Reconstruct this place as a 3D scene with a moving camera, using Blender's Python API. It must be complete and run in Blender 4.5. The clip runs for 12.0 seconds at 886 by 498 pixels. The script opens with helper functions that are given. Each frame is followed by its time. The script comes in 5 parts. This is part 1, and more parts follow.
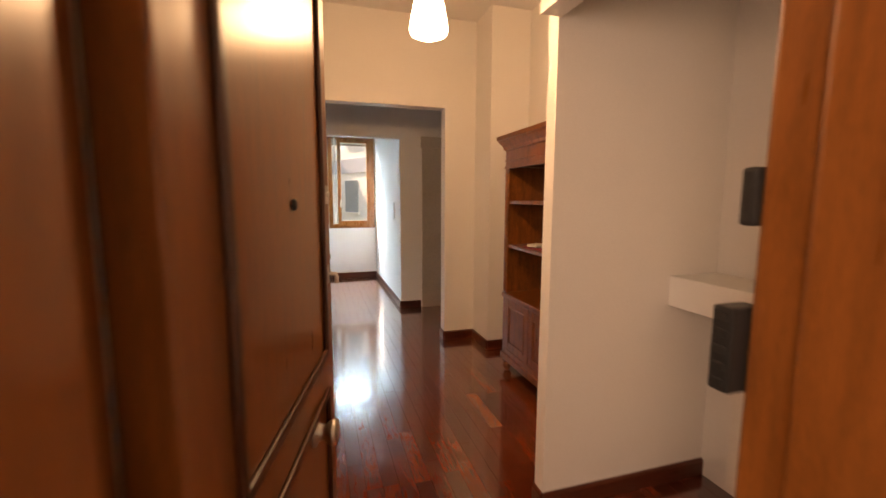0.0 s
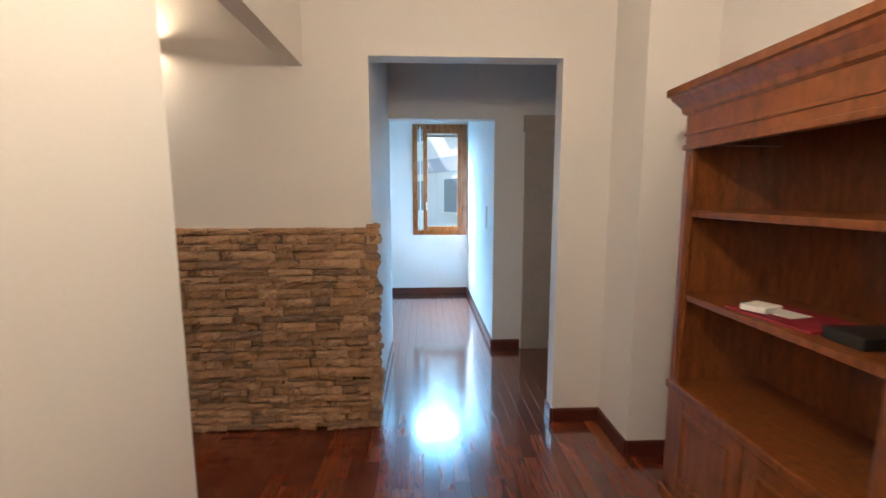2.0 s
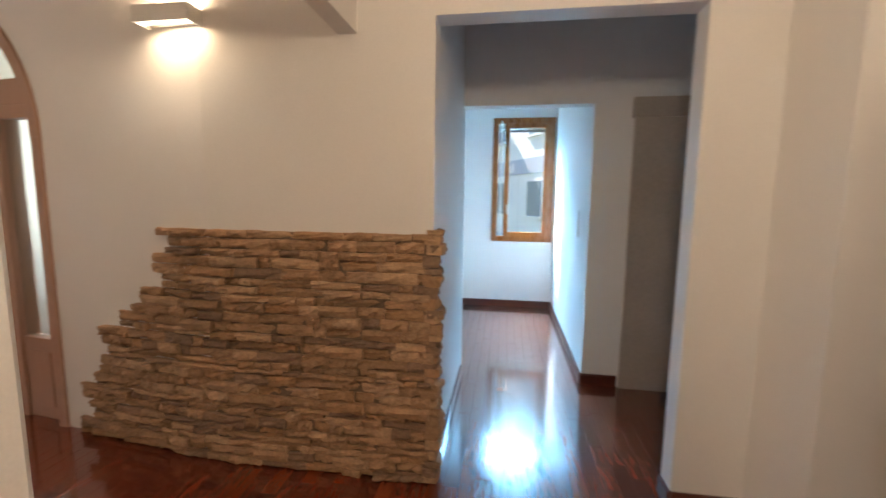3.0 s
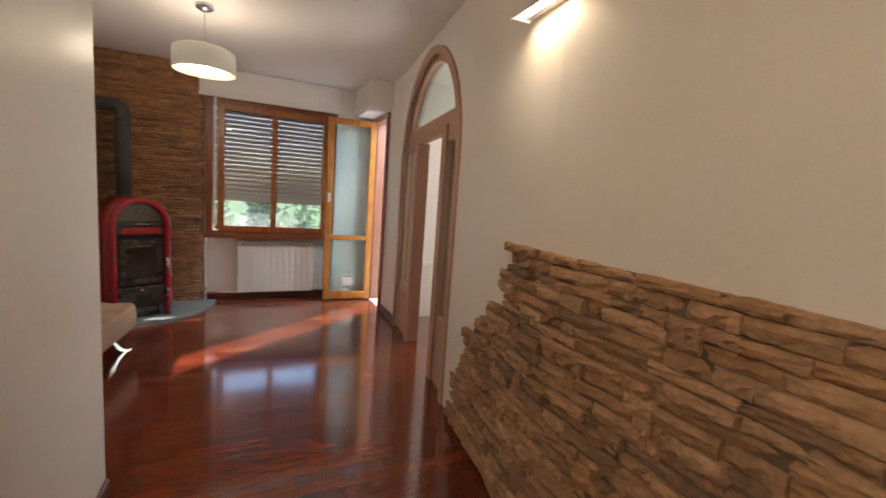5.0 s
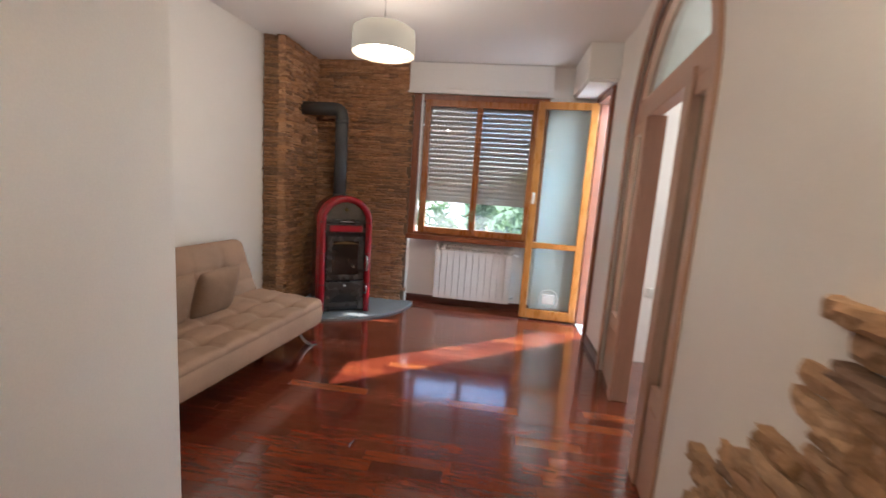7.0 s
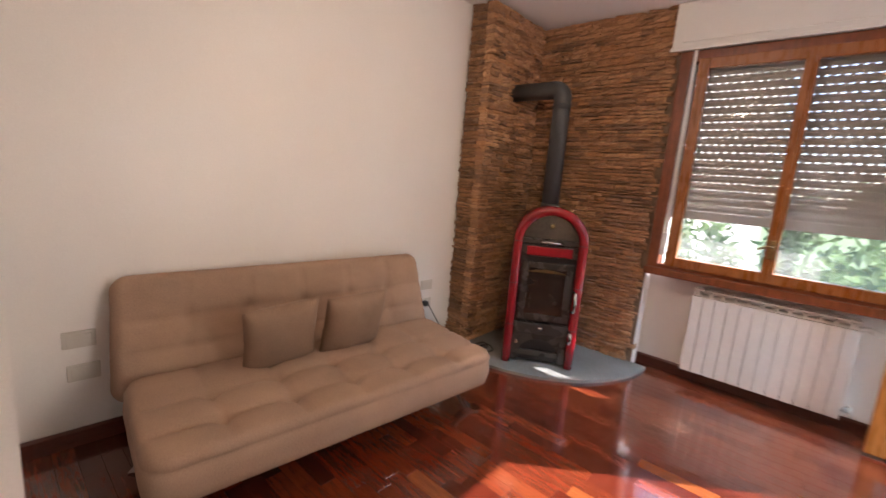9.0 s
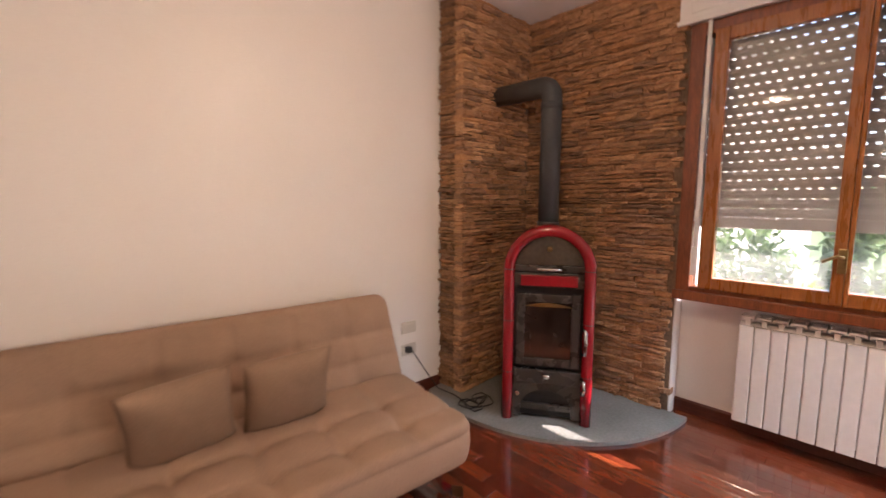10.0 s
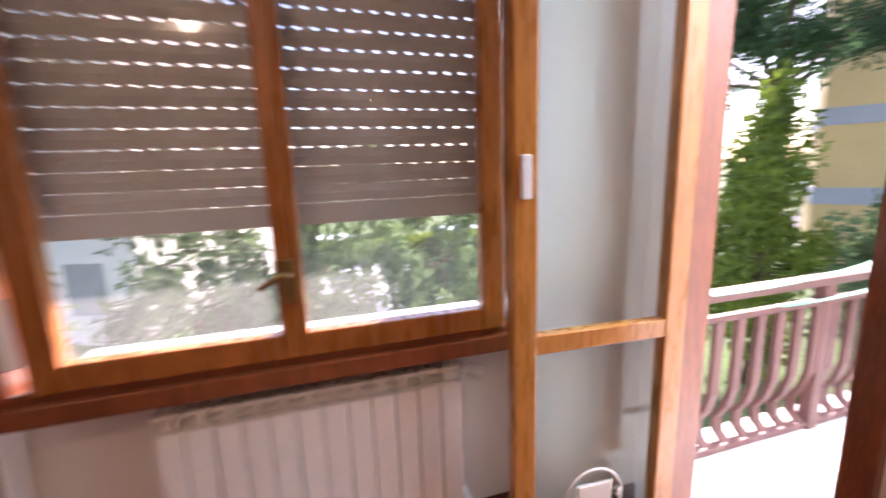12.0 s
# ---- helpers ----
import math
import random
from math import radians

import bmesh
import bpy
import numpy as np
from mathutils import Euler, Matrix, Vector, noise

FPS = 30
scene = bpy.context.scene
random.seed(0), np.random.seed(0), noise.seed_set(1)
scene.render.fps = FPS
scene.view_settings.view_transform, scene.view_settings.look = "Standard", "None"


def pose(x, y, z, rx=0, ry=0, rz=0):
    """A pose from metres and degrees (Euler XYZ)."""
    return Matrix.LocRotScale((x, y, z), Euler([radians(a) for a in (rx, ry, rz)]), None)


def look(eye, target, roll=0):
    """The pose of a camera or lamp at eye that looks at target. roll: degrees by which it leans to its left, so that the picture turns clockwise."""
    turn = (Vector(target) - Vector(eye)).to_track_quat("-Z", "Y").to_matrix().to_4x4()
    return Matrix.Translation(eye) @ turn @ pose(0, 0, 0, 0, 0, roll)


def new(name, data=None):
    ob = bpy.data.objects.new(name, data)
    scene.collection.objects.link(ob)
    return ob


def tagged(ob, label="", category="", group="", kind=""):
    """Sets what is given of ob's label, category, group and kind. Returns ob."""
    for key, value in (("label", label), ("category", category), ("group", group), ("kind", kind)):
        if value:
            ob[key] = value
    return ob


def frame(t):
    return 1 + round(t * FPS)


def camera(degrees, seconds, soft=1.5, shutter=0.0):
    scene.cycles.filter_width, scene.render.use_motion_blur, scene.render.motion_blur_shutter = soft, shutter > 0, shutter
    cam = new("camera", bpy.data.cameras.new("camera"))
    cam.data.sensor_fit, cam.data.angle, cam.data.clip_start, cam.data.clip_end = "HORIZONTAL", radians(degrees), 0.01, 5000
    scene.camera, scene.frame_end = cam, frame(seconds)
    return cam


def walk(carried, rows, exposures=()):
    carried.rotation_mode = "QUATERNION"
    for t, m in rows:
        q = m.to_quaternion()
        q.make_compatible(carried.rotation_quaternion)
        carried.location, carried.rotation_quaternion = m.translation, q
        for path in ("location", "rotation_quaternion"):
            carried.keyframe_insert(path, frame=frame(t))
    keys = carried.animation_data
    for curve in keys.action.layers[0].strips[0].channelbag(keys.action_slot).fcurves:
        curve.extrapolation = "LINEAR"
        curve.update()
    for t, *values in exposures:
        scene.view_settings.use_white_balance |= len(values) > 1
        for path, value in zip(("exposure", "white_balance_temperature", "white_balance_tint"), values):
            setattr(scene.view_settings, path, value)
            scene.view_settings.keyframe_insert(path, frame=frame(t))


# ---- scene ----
cam = camera(93.6, 12.0, shutter=0.5)
PATH = [
    (0, (0.366, 0.154, 1.375), (0.939, 2.055, 1.134), 0.2),
    (0.5, (0.56, 0.461, 1.383), (0.974, 2.403, 1.139), -0.0),
    (1, (0.638, 0.783, 1.391), (0.965, 2.741, 1.152), 0.1),
    (1.5, (0.658, 1.12, 1.401), (0.867, 3.092, 1.142), -0.0),
    (2, (0.72, 1.472, 1.419), (0.808, 3.454, 1.168), -0.1),
    (2.5, (0.739, 1.795, 1.403), (0.724, 3.78, 1.157), 0.1),
    (4.5, (0.664, 2.585, 1.407), (-0.898, 3.813, 1.172), 3.4),
    (5, (0.615, 2.846, 1.421), (-1.188, 3.678, 1.18), 4.1),
    (5.5, (0.541, 3.052, 1.407), (-1.37, 3.587, 1.154), 4.9),
    (6, (0.381, 3.205, 1.431), (-1.582, 3.479, 1.164), 4.9),
    (6.5, (0.092, 3.345, 1.41), (-1.886, 3.367, 1.121), 4.3),
    (8.5, (-1.232, 3.333, 1.335), (-2.897, 2.271, 1.019), 5.1),
    (9, (-1.503, 3.256, 1.374), (-2.98, 1.951, 1.034), 4.6),
    (9.5, (-1.788, 3.229, 1.365), (-3.119, 1.765, 1.073), 2.9),
    (10, (-2.127, 3.16, 1.365), (-3.509, 1.732, 1.137), 0.1),
    (10.5, (-2.49, 2.925, 1.387), (-4.13, 1.816, 1.102), -1.4),
    (11, (-2.945, 2.949, 1.377), (-4.767, 2.195, 1.041), -2.7),
    (11.5, (-3.362, 3.013, 1.425), (-5.312, 2.871, 1.002), -2.6),
    (12, (-3.741, 3.164, 1.359), (-5.626, 3.717, 0.982), -2.0),
]
EXPOSURES = [(0.0, 1.55, 9300, 29), (0.5, 1.65, 6800, 11), (1.0, 1.6, 6200, 10), (1.5, 1.75, 5800, 9), (2.5, 1.8, 5450, 9), (3.5, 1.6, 6600, 14), (4.5, 1.3, 7900, 27), (5.0, 1.5, 5850, 9), (5.5, 1.65, 5650, 11),
             (6.5, 1.85, 5350, 9), (8.5, 2.0, 5650, 15), (9.5, 2.0, 6250, 22), (10.5, 2.05, 6700, 31), (11.0, 1.95, 6900, 39), (11.5, 1.8, 6550, 33), (12.0, 1.55, 6400, 33)]
walk(cam, [(t, look(eye, target, roll)) for t, eye, target, roll in PATH], EXPOSURES)

# ---- world, sun and lights ----
SUN_AZ = (0.61, -0.79)
SUN_EL = 41.0
world = bpy.data.worlds.new("World")
scene.world = world
world.use_nodes = True
wn = world.node_tree
sky = wn.nodes.new("ShaderNodeTexSky")
sky.sky_type = "NISHITA"
sky.sun_disc = False
sky.sun_elevation = radians(SUN_EL)
sky.sun_rotation = math.atan2(-SUN_AZ[0], -SUN_AZ[1])
wn.nodes["Background"].inputs["Strength"].default_value = 0.15
wn.links.new(sky.outputs[0], wn.nodes["Background"].inputs["Color"])


def lamp(name, kind, m, energy, color, **kw):
    data = bpy.data.lights.new(name, kind)
    data.energy, data.color = energy, color
    if kind == "SUN":
        data.angle = radians(0.5)
    elif kind == "AREA":
        data.shape, data.size, data.size_y = "RECTANGLE", kw["size"], kw["size_y"]
    else:
        data.shadow_soft_size = kw["radius"]
    ob = new(name, data)
    ob.matrix_world = m
    return ob


lamp("sun", "SUN", look((-6, 6, 6), (-6 + SUN_AZ[0], 6 + SUN_AZ[1], 6 - math.tan(radians(SUN_EL)))), 5.0, (1.0, 0.93, 0.82))
# sky light at the openings, above the line of sight
lamp("sky_balcony_door", "AREA", look((-4.5, 5.3, 3.1), (-4.2, 3.4, 0.3)), 95, (0.66, 0.87, 1.0), size=1.2, size_y=0.9)
lamp("sky_alcove_window", "AREA", look((0.95, 8.3, 2.92), (0.95, 5.0, 1.3)), 300, (0.30, 0.68, 1.0), size=0.9, size_y=0.7)
# added lamp in an unseen opening, to brighten the doorway and sofa wall
lamp("sky_back_room_window", "AREA", look((-3.15, 6.28, 1.6), (-2.3, 1.5, 1.2)), 13, (1.0, 0.88, 0.70), size=0.85, size_y=1.3)
lamp("stairwell_daylight", "AREA", look((-0.7, -0.95, 1.7), (1.1, 0.55, 1.2)), 20, (1.0, 0.86, 0.72), size=1.2, size_y=1.2)
lamp("bulb_entry", "POINT", pose(0.87, 2.06, 2.15), 8, (1.0, 0.70, 0.40), radius=0.07)
lamp("bulb_pendant", "POINT", pose(-3.1, 2.5, 2.27), 4, (1.0, 0.76, 0.52), radius=0.06)
lamp("bulb_sconce", "AREA", look((-0.86, 3.87, 2.205), (-0.86, 3.88, 1.0)), 0.45, (1.0, 0.62, 0.28), size=0.26, size_y=0.05)
lamp("bulb_sconce_up", "AREA", look((-0.86, 3.87, 2.27), (-0.86, 3.88, 3.0)), 1.0, (1.0, 0.66, 0.32), size=0.26, size_y=0.05)


# ---- materials ----
def material(name, base, rough=0.5, metal=0.0, vary=0.08, scale=3.0, grain=40.0, bump=0.05, stretch=(1, 1, 1), coat=0.0, per_object=0.0, coat_ior=1.5):
    mat = bpy.data.materials.new(name)
    mat.use_nodes = True
    nt = mat.node_tree
    b = nt.nodes["Principled BSDF"]
    b.inputs["Roughness"].default_value = rough
    b.inputs["Metallic"].default_value = metal
    b.inputs["Coat Weight"].default_value = coat
    b.inputs["Coat Roughness"].default_value = 0.10
    b.inputs["Coat IOR"].default_value = coat_ior
    geo = nt.nodes.new("ShaderNodeTexCoord")
    mp = nt.nodes.new("ShaderNodeMapping")
    mp.inputs["Scale"].default_value = stretch
    nt.links.new(geo.outputs["Object"], mp.inputs["Vector"])
    info = nt.nodes.new("ShaderNodeObjectInfo")
    shift = nt.nodes.new("ShaderNodeVectorMath")
    shift.operation = "MULTIPLY_ADD"
    shift.inputs[1].default_value = (37.0, 17.0, 29.0)
    comb = nt.nodes.new("ShaderNodeCombineXYZ")
    for i in range(3):
        nt.links.new(info.outputs["Random"], comb.inputs[i])
    nt.links.new(comb.outputs[0], shift.inputs[0])
    nt.links.new(mp.outputs[0], shift.inputs[2])
    big = nt.nodes.new("ShaderNodeTexNoise")
    big.inputs["Scale"].default_value = scale
    big.inputs["Detail"].default_value = 4
    fine = nt.nodes.new("ShaderNodeTexNoise")
    fine.inputs["Scale"].default_value = grain
    fine.inputs["Detail"].default_value = 5
    for n in (big, fine):
        nt.links.new(shift.outputs[0], n.inputs["Vector"])
    ramp = nt.nodes.new("ShaderNodeMix")
    ramp.data_type = "RGBA"
    lo = [max(0, c * (1 - 2.2 * vary)) for c in base]
    hi = [min(1, c * (1 + 2.2 * vary)) for c in base]
    ramp.inputs[6].default_value, ramp.inputs[7].default_value = (*lo, 1), (*hi, 1)
    add = nt.nodes.new("ShaderNodeMath")
    add.operation = "MULTIPLY_ADD"
    add.inputs[1].default_value = 0.5
    half = nt.nodes.new("ShaderNodeMath")
    half.operation = "MULTIPLY"
    half.inputs[1].default_value = 0.5
    nt.links.new(fine.outputs["Fac"], half.inputs[0])
    nt.links.new(big.outputs["Fac"], add.inputs[0])
    nt.links.new(half.outputs[0], add.inputs[2])
    rng = nt.nodes.new("ShaderNodeMapRange")
    rng.inputs["From Min"].default_value, rng.inputs["From Max"].default_value = 0.3, 0.7
    nt.links.new(add.outputs[0], rng.inputs["Value"])
    nt.links.new(rng.outputs[0], ramp.inputs[0])
    col = ramp.outputs[2]
    if per_object:
        hsv = nt.nodes.new("ShaderNodeHueSaturation")
        r2 = nt.nodes.new("ShaderNodeMapRange")
        r2.inputs["To Min"].default_value, r2.inputs["To Max"].default_value = 1 - per_object, 1 + per_object
        nt.links.new(info.outputs["Random"], r2.inputs["Value"])
        nt.links.new(r2.outputs[0], hsv.inputs["Value"])
        nt.links.new(col, hsv.inputs["Color"])
        col = hsv.outputs[0]
    nt.links.new(col, b.inputs["Base Color"])
    rr = nt.nodes.new("ShaderNodeMapRange")
    rr.inputs["To Min"].default_value, rr.inputs["To Max"].default_value = max(0.02, rough * 0.8), min(1, rough * 1.2)
    nt.links.new(big.outputs["Fac"], rr.inputs["Value"])
    nt.links.new(rr.outputs[0], b.inputs["Roughness"])
    if bump:
        bm_ = nt.nodes.new("ShaderNodeBump")
        bm_.inputs["Strength"].default_value = bump
        bm_.inputs["Distance"].default_value = 0.01
        nt.links.new(fine.outputs["Fac"], bm_.inputs["Height"])
        nt.links.new(bm_.outputs[0], b.inputs["Normal"])
    return mat


def glass_material(name, rough=0.0, tint=(1, 1, 1), bump=0.0):
    mat = bpy.data.materials.new(name)
    mat.use_nodes = True
    b = mat.node_tree.nodes["Principled BSDF"]
    b.inputs["Base Color"].default_value = (*tint, 1)
    b.inputs["Roughness"].default_value = rough
    b.inputs["Transmission Weight"].default_value = 1.0
    b.inputs["IOR"].default_value = 1.3
    if bump:
        nt = mat.node_tree
        tex = nt.nodes.new("ShaderNodeTexNoise")
        tex.inputs["Scale"].default_value = 70
        bb = nt.nodes.new("ShaderNodeBump")
        bb.inputs["Strength"].default_value = bump
        nt.links.new(tex.outputs["Fac"], bb.inputs["Height"])
        nt.links.new(bb.outputs[0], b.inputs["Normal"])
    return mat


def dusty_glass(name, dust):
    """Clear glass with a film of dust that catches the sun."""
    mat = glass_material(name)
    nt = mat.node_tree
    film = nt.nodes.new("ShaderNodeBsdfTranslucent")
    film.inputs["Color"].default_value = (0.8, 0.82, 0.8, 1)
    tex = nt.nodes.new("ShaderNodeTexNoise")
    tex.inputs["Scale"].default_value = 4.0
    tex.inputs["Detail"].default_value = 6
    rng = nt.nodes.new("ShaderNodeMapRange")
    rng.inputs["To Min"].default_value, rng.inputs["To Max"].default_value = dust * 0.6, dust * 1.4
    mix = nt.nodes.new("ShaderNodeMixShader")
    nt.links.new(tex.outputs["Fac"], rng.inputs["Value"])
    nt.links.new(rng.outputs[0], mix.inputs[0])
    nt.links.new(nt.nodes["Principled BSDF"].outputs[0], mix.inputs[1])
    nt.links.new(film.outputs[0], mix.inputs[2])
    nt.links.new(mix.outputs[0], nt.nodes["Material Output"].inputs["Surface"])
    return mat


def glow_material(name, color, strength):
    mat = bpy.data.materials.new(name)
    mat.use_nodes = True
    b = mat.node_tree.nodes["Principled BSDF"]
    b.inputs["Base Color"].default_value = (0.8, 0.8, 0.8, 1)
    b.inputs["Emission Color"].default_value = (*color, 1)
    b.inputs["Emission Strength"].default_value = strength
    return mat


PAINT = material("wall_paint", (0.80, 0.765, 0.73), 0.4, vary=0.02, scale=1.2, grain=160, bump=0.06)
PAINT_WHITE = material("white_paint", (0.82, 0.81, 0.79), 0.6, vary=0.02, scale=1.5, grain=160, bump=0.05)
CEIL = material("ceiling_paint", (0.84, 0.81, 0.78), 0.7, vary=0.015, scale=1.0, grain=120, bump=0.04)
FLOOR_BASE = material("parquet_joint", (0.05, 0.012, 0.006), 0.4)
PLANKS = [material("parquet", c, 0.17, vary=0.2, scale=3.0, grain=30, bump=0.012, stretch=(22, 3, 10), coat=1.0, coat_ior=1.7) for c in
          ((0.135, 0.024, 0.009), (0.165, 0.031, 0.011), (0.110, 0.018, 0.008), (0.18, 0.037, 0.012), (0.095, 0.015, 0.007), (0.24, 0.065, 0.018))]
BASEB = material("baseboard_wood", (0.085, 0.018, 0.009), 0.3, vary=0.2, scale=4, grain=30, bump=0.03, stretch=(3, 3, 20), coat=0.3)
# PINE in lighter orange: sun on the balcony leaf put into its colour
PINE_SUNLIT = material("sunlit_varnished_pine", (0.42, 0.165, 0.03), 0.28, vary=0.13, scale=5, grain=24, bump=0.04, stretch=(9, 9, 1.2), coat=0.4)
PINE = material("varnished_pine", (0.30, 0.096, 0.018), 0.28, vary=0.15, scale=5, grain=24, bump=0.04, stretch=(9, 9, 1.2), coat=0.4)
PINE_DARK = material("dark_window_wood", (0.205, 0.056, 0.018), 0.32, vary=0.2, scale=5, grain=24, bump=0.04, stretch=(9, 9, 1.2), coat=0.3)
WALNUT = material("walnut", (0.20, 0.062, 0.016), 0.3, vary=0.26, scale=5, grain=26, bump=0.04, stretch=(8, 8, 1.4), coat=0.35)
DOORWOOD = material("door_veneer", (0.22, 0.070, 0.018), 0.3, vary=0.16, scale=3, grain=30, bump=0.02, stretch=(14, 14, 1.2), coat=0.35)
DOORDARK = material("door_dark_moulding", (0.07, 0.022, 0.008), 0.3, vary=0.2, scale=3, grain=30, bump=0.02, stretch=(10, 10, 1))
MORTAR = material("stone_mortar", (0.19, 0.13, 0.085), 0.9, vary=0.2, scale=9, grain=60, bump=0.3)
SUEDE = material("taupe_suede", (0.34, 0.22, 0.15), 0.92, vary=0.09, scale=4, grain=220, bump=0.12)
SUEDE_DARK = material("cushion_suede", (0.27, 0.175, 0.115), 0.92, vary=0.1, scale=5, grain=220, bump=0.12)
CHROME = material("chrome", (0.58, 0.58, 0.60), 0.14, metal=1.0, vary=0.03, bump=0.0)
STEEL = material("satin_steel", (0.6, 0.58, 0.54), 0.3, metal=1.0, vary=0.05, bump=0.0)
BRASS = material("aged_brass", (0.30, 0.21, 0.09), 0.35, metal=1.0, vary=0.15, bump=0.02)
RED = material("red_enamel", (0.27, 0.008, 0.014), 0.16, vary=0.06, scale=4, bump=0.01, coat=0.6)
IRON = material("black_iron", (0.022, 0.021, 0.021), 0.45, metal=0.4, vary=0.15, scale=8, grain=120, bump=0.12)
IRON_FRONT = material("grey_stove_iron", (0.075, 0.066, 0.058), 0.28, metal=0.5, vary=0.15, scale=8, grain=120, bump=0.06)
OVEN = material("oven_panel", (0.15, 0.125, 0.10), 0.22, metal=0.6, vary=0.2, scale=5, grain=40, bump=0.02)
SOOT = material("sooty_glass", (0.02, 0.014, 0.011), 0.1, vary=0.4, scale=4, grain=16, bump=0.0, coat=0.5)
FLUE = material("flue_enamel", (0.055, 0.058, 0.062), 0.5, vary=0.08, scale=5, grain=90, bump=0.05)
SLATE = material("grey_slate", (0.20, 0.20, 0.185), 0.5, vary=0.13, scale=5, grain=60, bump=0.1)
RADIATOR = material("radiator_enamel", (0.80, 0.755, 0.70), 0.35, vary=0.02, scale=4, bump=0.01)
PVC = material("shutter_pvc", (0.33, 0.30, 0.275), 0.5, vary=0.05, scale=4, bump=0.02)
PLASTIC = material("white_plastic", (0.78, 0.77, 0.74), 0.4, vary=0.02, bump=0.0)
BLACK = material("black_plastic", (0.02, 0.02, 0.02), 0.4, vary=0.1, bump=0.02)
ARCHWOOD = material("pink_painted_wood", (0.44, 0.27, 0.19), 0.4, vary=0.05, scale=4, grain=40, bump=0.03, stretch=(8, 8, 1))
DOORGREY = material("beige_door", (0.44, 0.38, 0.32), 0.5, vary=0.05, scale=3, grain=40, bump=0.02)
BOOKRED = material("red_card", (0.26, 0.02, 0.035), 0.45, vary=0.1)
PAPER = material("paper", (0.8, 0.77, 0.7), 0.7, vary=0.03)
CONCRETE = material("pale_balcony_tile", (0.72, 0.68, 0.63), 0.6, vary=0.08, scale=3, grain=30, bump=0.05)
RAILWOOD = material("brown_railing", (0.125, 0.058, 0.05), 0.5, vary=0.12, stretch=(4, 4, 1))
GREENTAPE = material("green_strap", (0.16, 0.42, 0.30), 0.6, vary=0.05)
YELLOW = material("yellow_render", (0.68, 0.48, 0.22), 0.8, vary=0.05, scale=0.7, grain=20, bump=0.05)
BAND = material("grey_concrete_band", (0.40, 0.41, 0.45), 0.8, vary=0.06, scale=1)
LEAF = material("leaves", (0.13, 0.20, 0.085), 0.6, vary=0.35, scale=1.5, grain=8, bump=0.0)
LEAF_PINE = material("pine_needles", (0.06, 0.12, 0.055), 0.7, vary=0.35, scale=1.0, grain=8, bump=0.0)
LEAF_CYPRESS = material("conifer_leaves", (0.17, 0.24, 0.03), 0.6, vary=0.3, scale=1.0, grain=8, bump=0.0)
BARK = material("bark", (0.12, 0.08, 0.05), 0.9, vary=0.25, scale=6, grain=30, bump=0.4)
GRASS = material("grass_ground", (0.09, 0.15, 0.04), 0.9, vary=0.3, scale=0.6, grain=9, bump=0.3)
ASPHALT = material("asphalt", (0.06, 0.06, 0.062), 0.85, vary=0.12, scale=1, grain=60, bump=0.15)
FACADE = material("white_facade", (0.74, 0.70, 0.64), 0.8, vary=0.05, scale=0.6, grain=20, bump=0.04)
DARKPANE = material("far_window_pane", (0.25, 0.28, 0.29), 0.1, vary=0.1, bump=0.0)
GLASS = glass_material("clear_glass")
DUSTY_GLASS = dusty_glass("dusty_window_glass", 0.07)
FROST = glass_material("hammered_glass", 0.12, (0.78, 0.88, 0.86), 0.35)
# clear panes; the cyan tint puts the cool daylight behind them into the glass
DOOR_GLASS = glass_material("daylight_tinted_glass", 0.0, (0.86, 0.97, 0.96))


def leafy(mat):
    """Lets light through thin leaves."""
    nt = mat.node_tree
    b = nt.nodes["Principled BSDF"]
    tr = nt.nodes.new("ShaderNodeBsdfTranslucent")
    mix = nt.nodes.new("ShaderNodeMixShader")
    mix.inputs[0].default_value = 0.5
    nt.links.new(b.inputs["Base Color"].links[0].from_socket, tr.inputs["Color"])
    nt.links.new(b.outputs[0], mix.inputs[1])
    nt.links.new(tr.outputs[0], mix.inputs[2])
    nt.links.new(mix.outputs[0], nt.nodes["Material Output"].inputs["Surface"])


for leaf_mat in (LEAF, LEAF_PINE, LEAF_CYPRESS):
    leafy(leaf_mat)
SHADE_GLOW = glow_material("lit_opal_glass", (1.0, 0.74, 0.40), 0.6)
SHADE_SOFT = glow_material("faintly_lit_glass", (1.0, 0.84, 0.60), 0.08)
SHADE_SOFT.node_tree.nodes["Principled BSDF"].inputs["Base Color"].default_value = (0.42, 0.36, 0.26, 1)
SOCKET = material("beige_plastic", (0.60, 0.56, 0.50), 0.4, vary=0.02, bump=0.0)
BULB_GLOW = glow_material("lit_diffuser", (1.0, 0.86, 0.62), 4.5)


# ---- mesh helpers ----
def add_box(bm, lo, hi, bevel=0.0, m=None, mat=0):
    lo, hi = Vector(lo), Vector(hi)
    res = bmesh.ops.create_cube(bm, size=1.0)
    vs = res["verts"]
    mid, size = (lo + hi) / 2, hi - lo
    for v in vs:
        v.co = Vector((v.co.x * size.x, v.co.y * size.y, v.co.z * size.z)) + mid
    faces = {f for v in vs for f in v.link_faces}
    for f in faces:
        f.material_index = mat
    if bevel:
        edges = list({e for v in vs for e in v.link_edges})
        out = bmesh.ops.bevel(bm, geom=edges, offset=min(bevel, min(size) * 0.45), segments=2, affect="EDGES", profile=0.6)
        vs = list({v for f in out["faces"] for v in f.verts} | {v for v in vs if v.is_valid})
    if m is not None:
        for v in vs:
            v.co = m @ v.co
    return vs


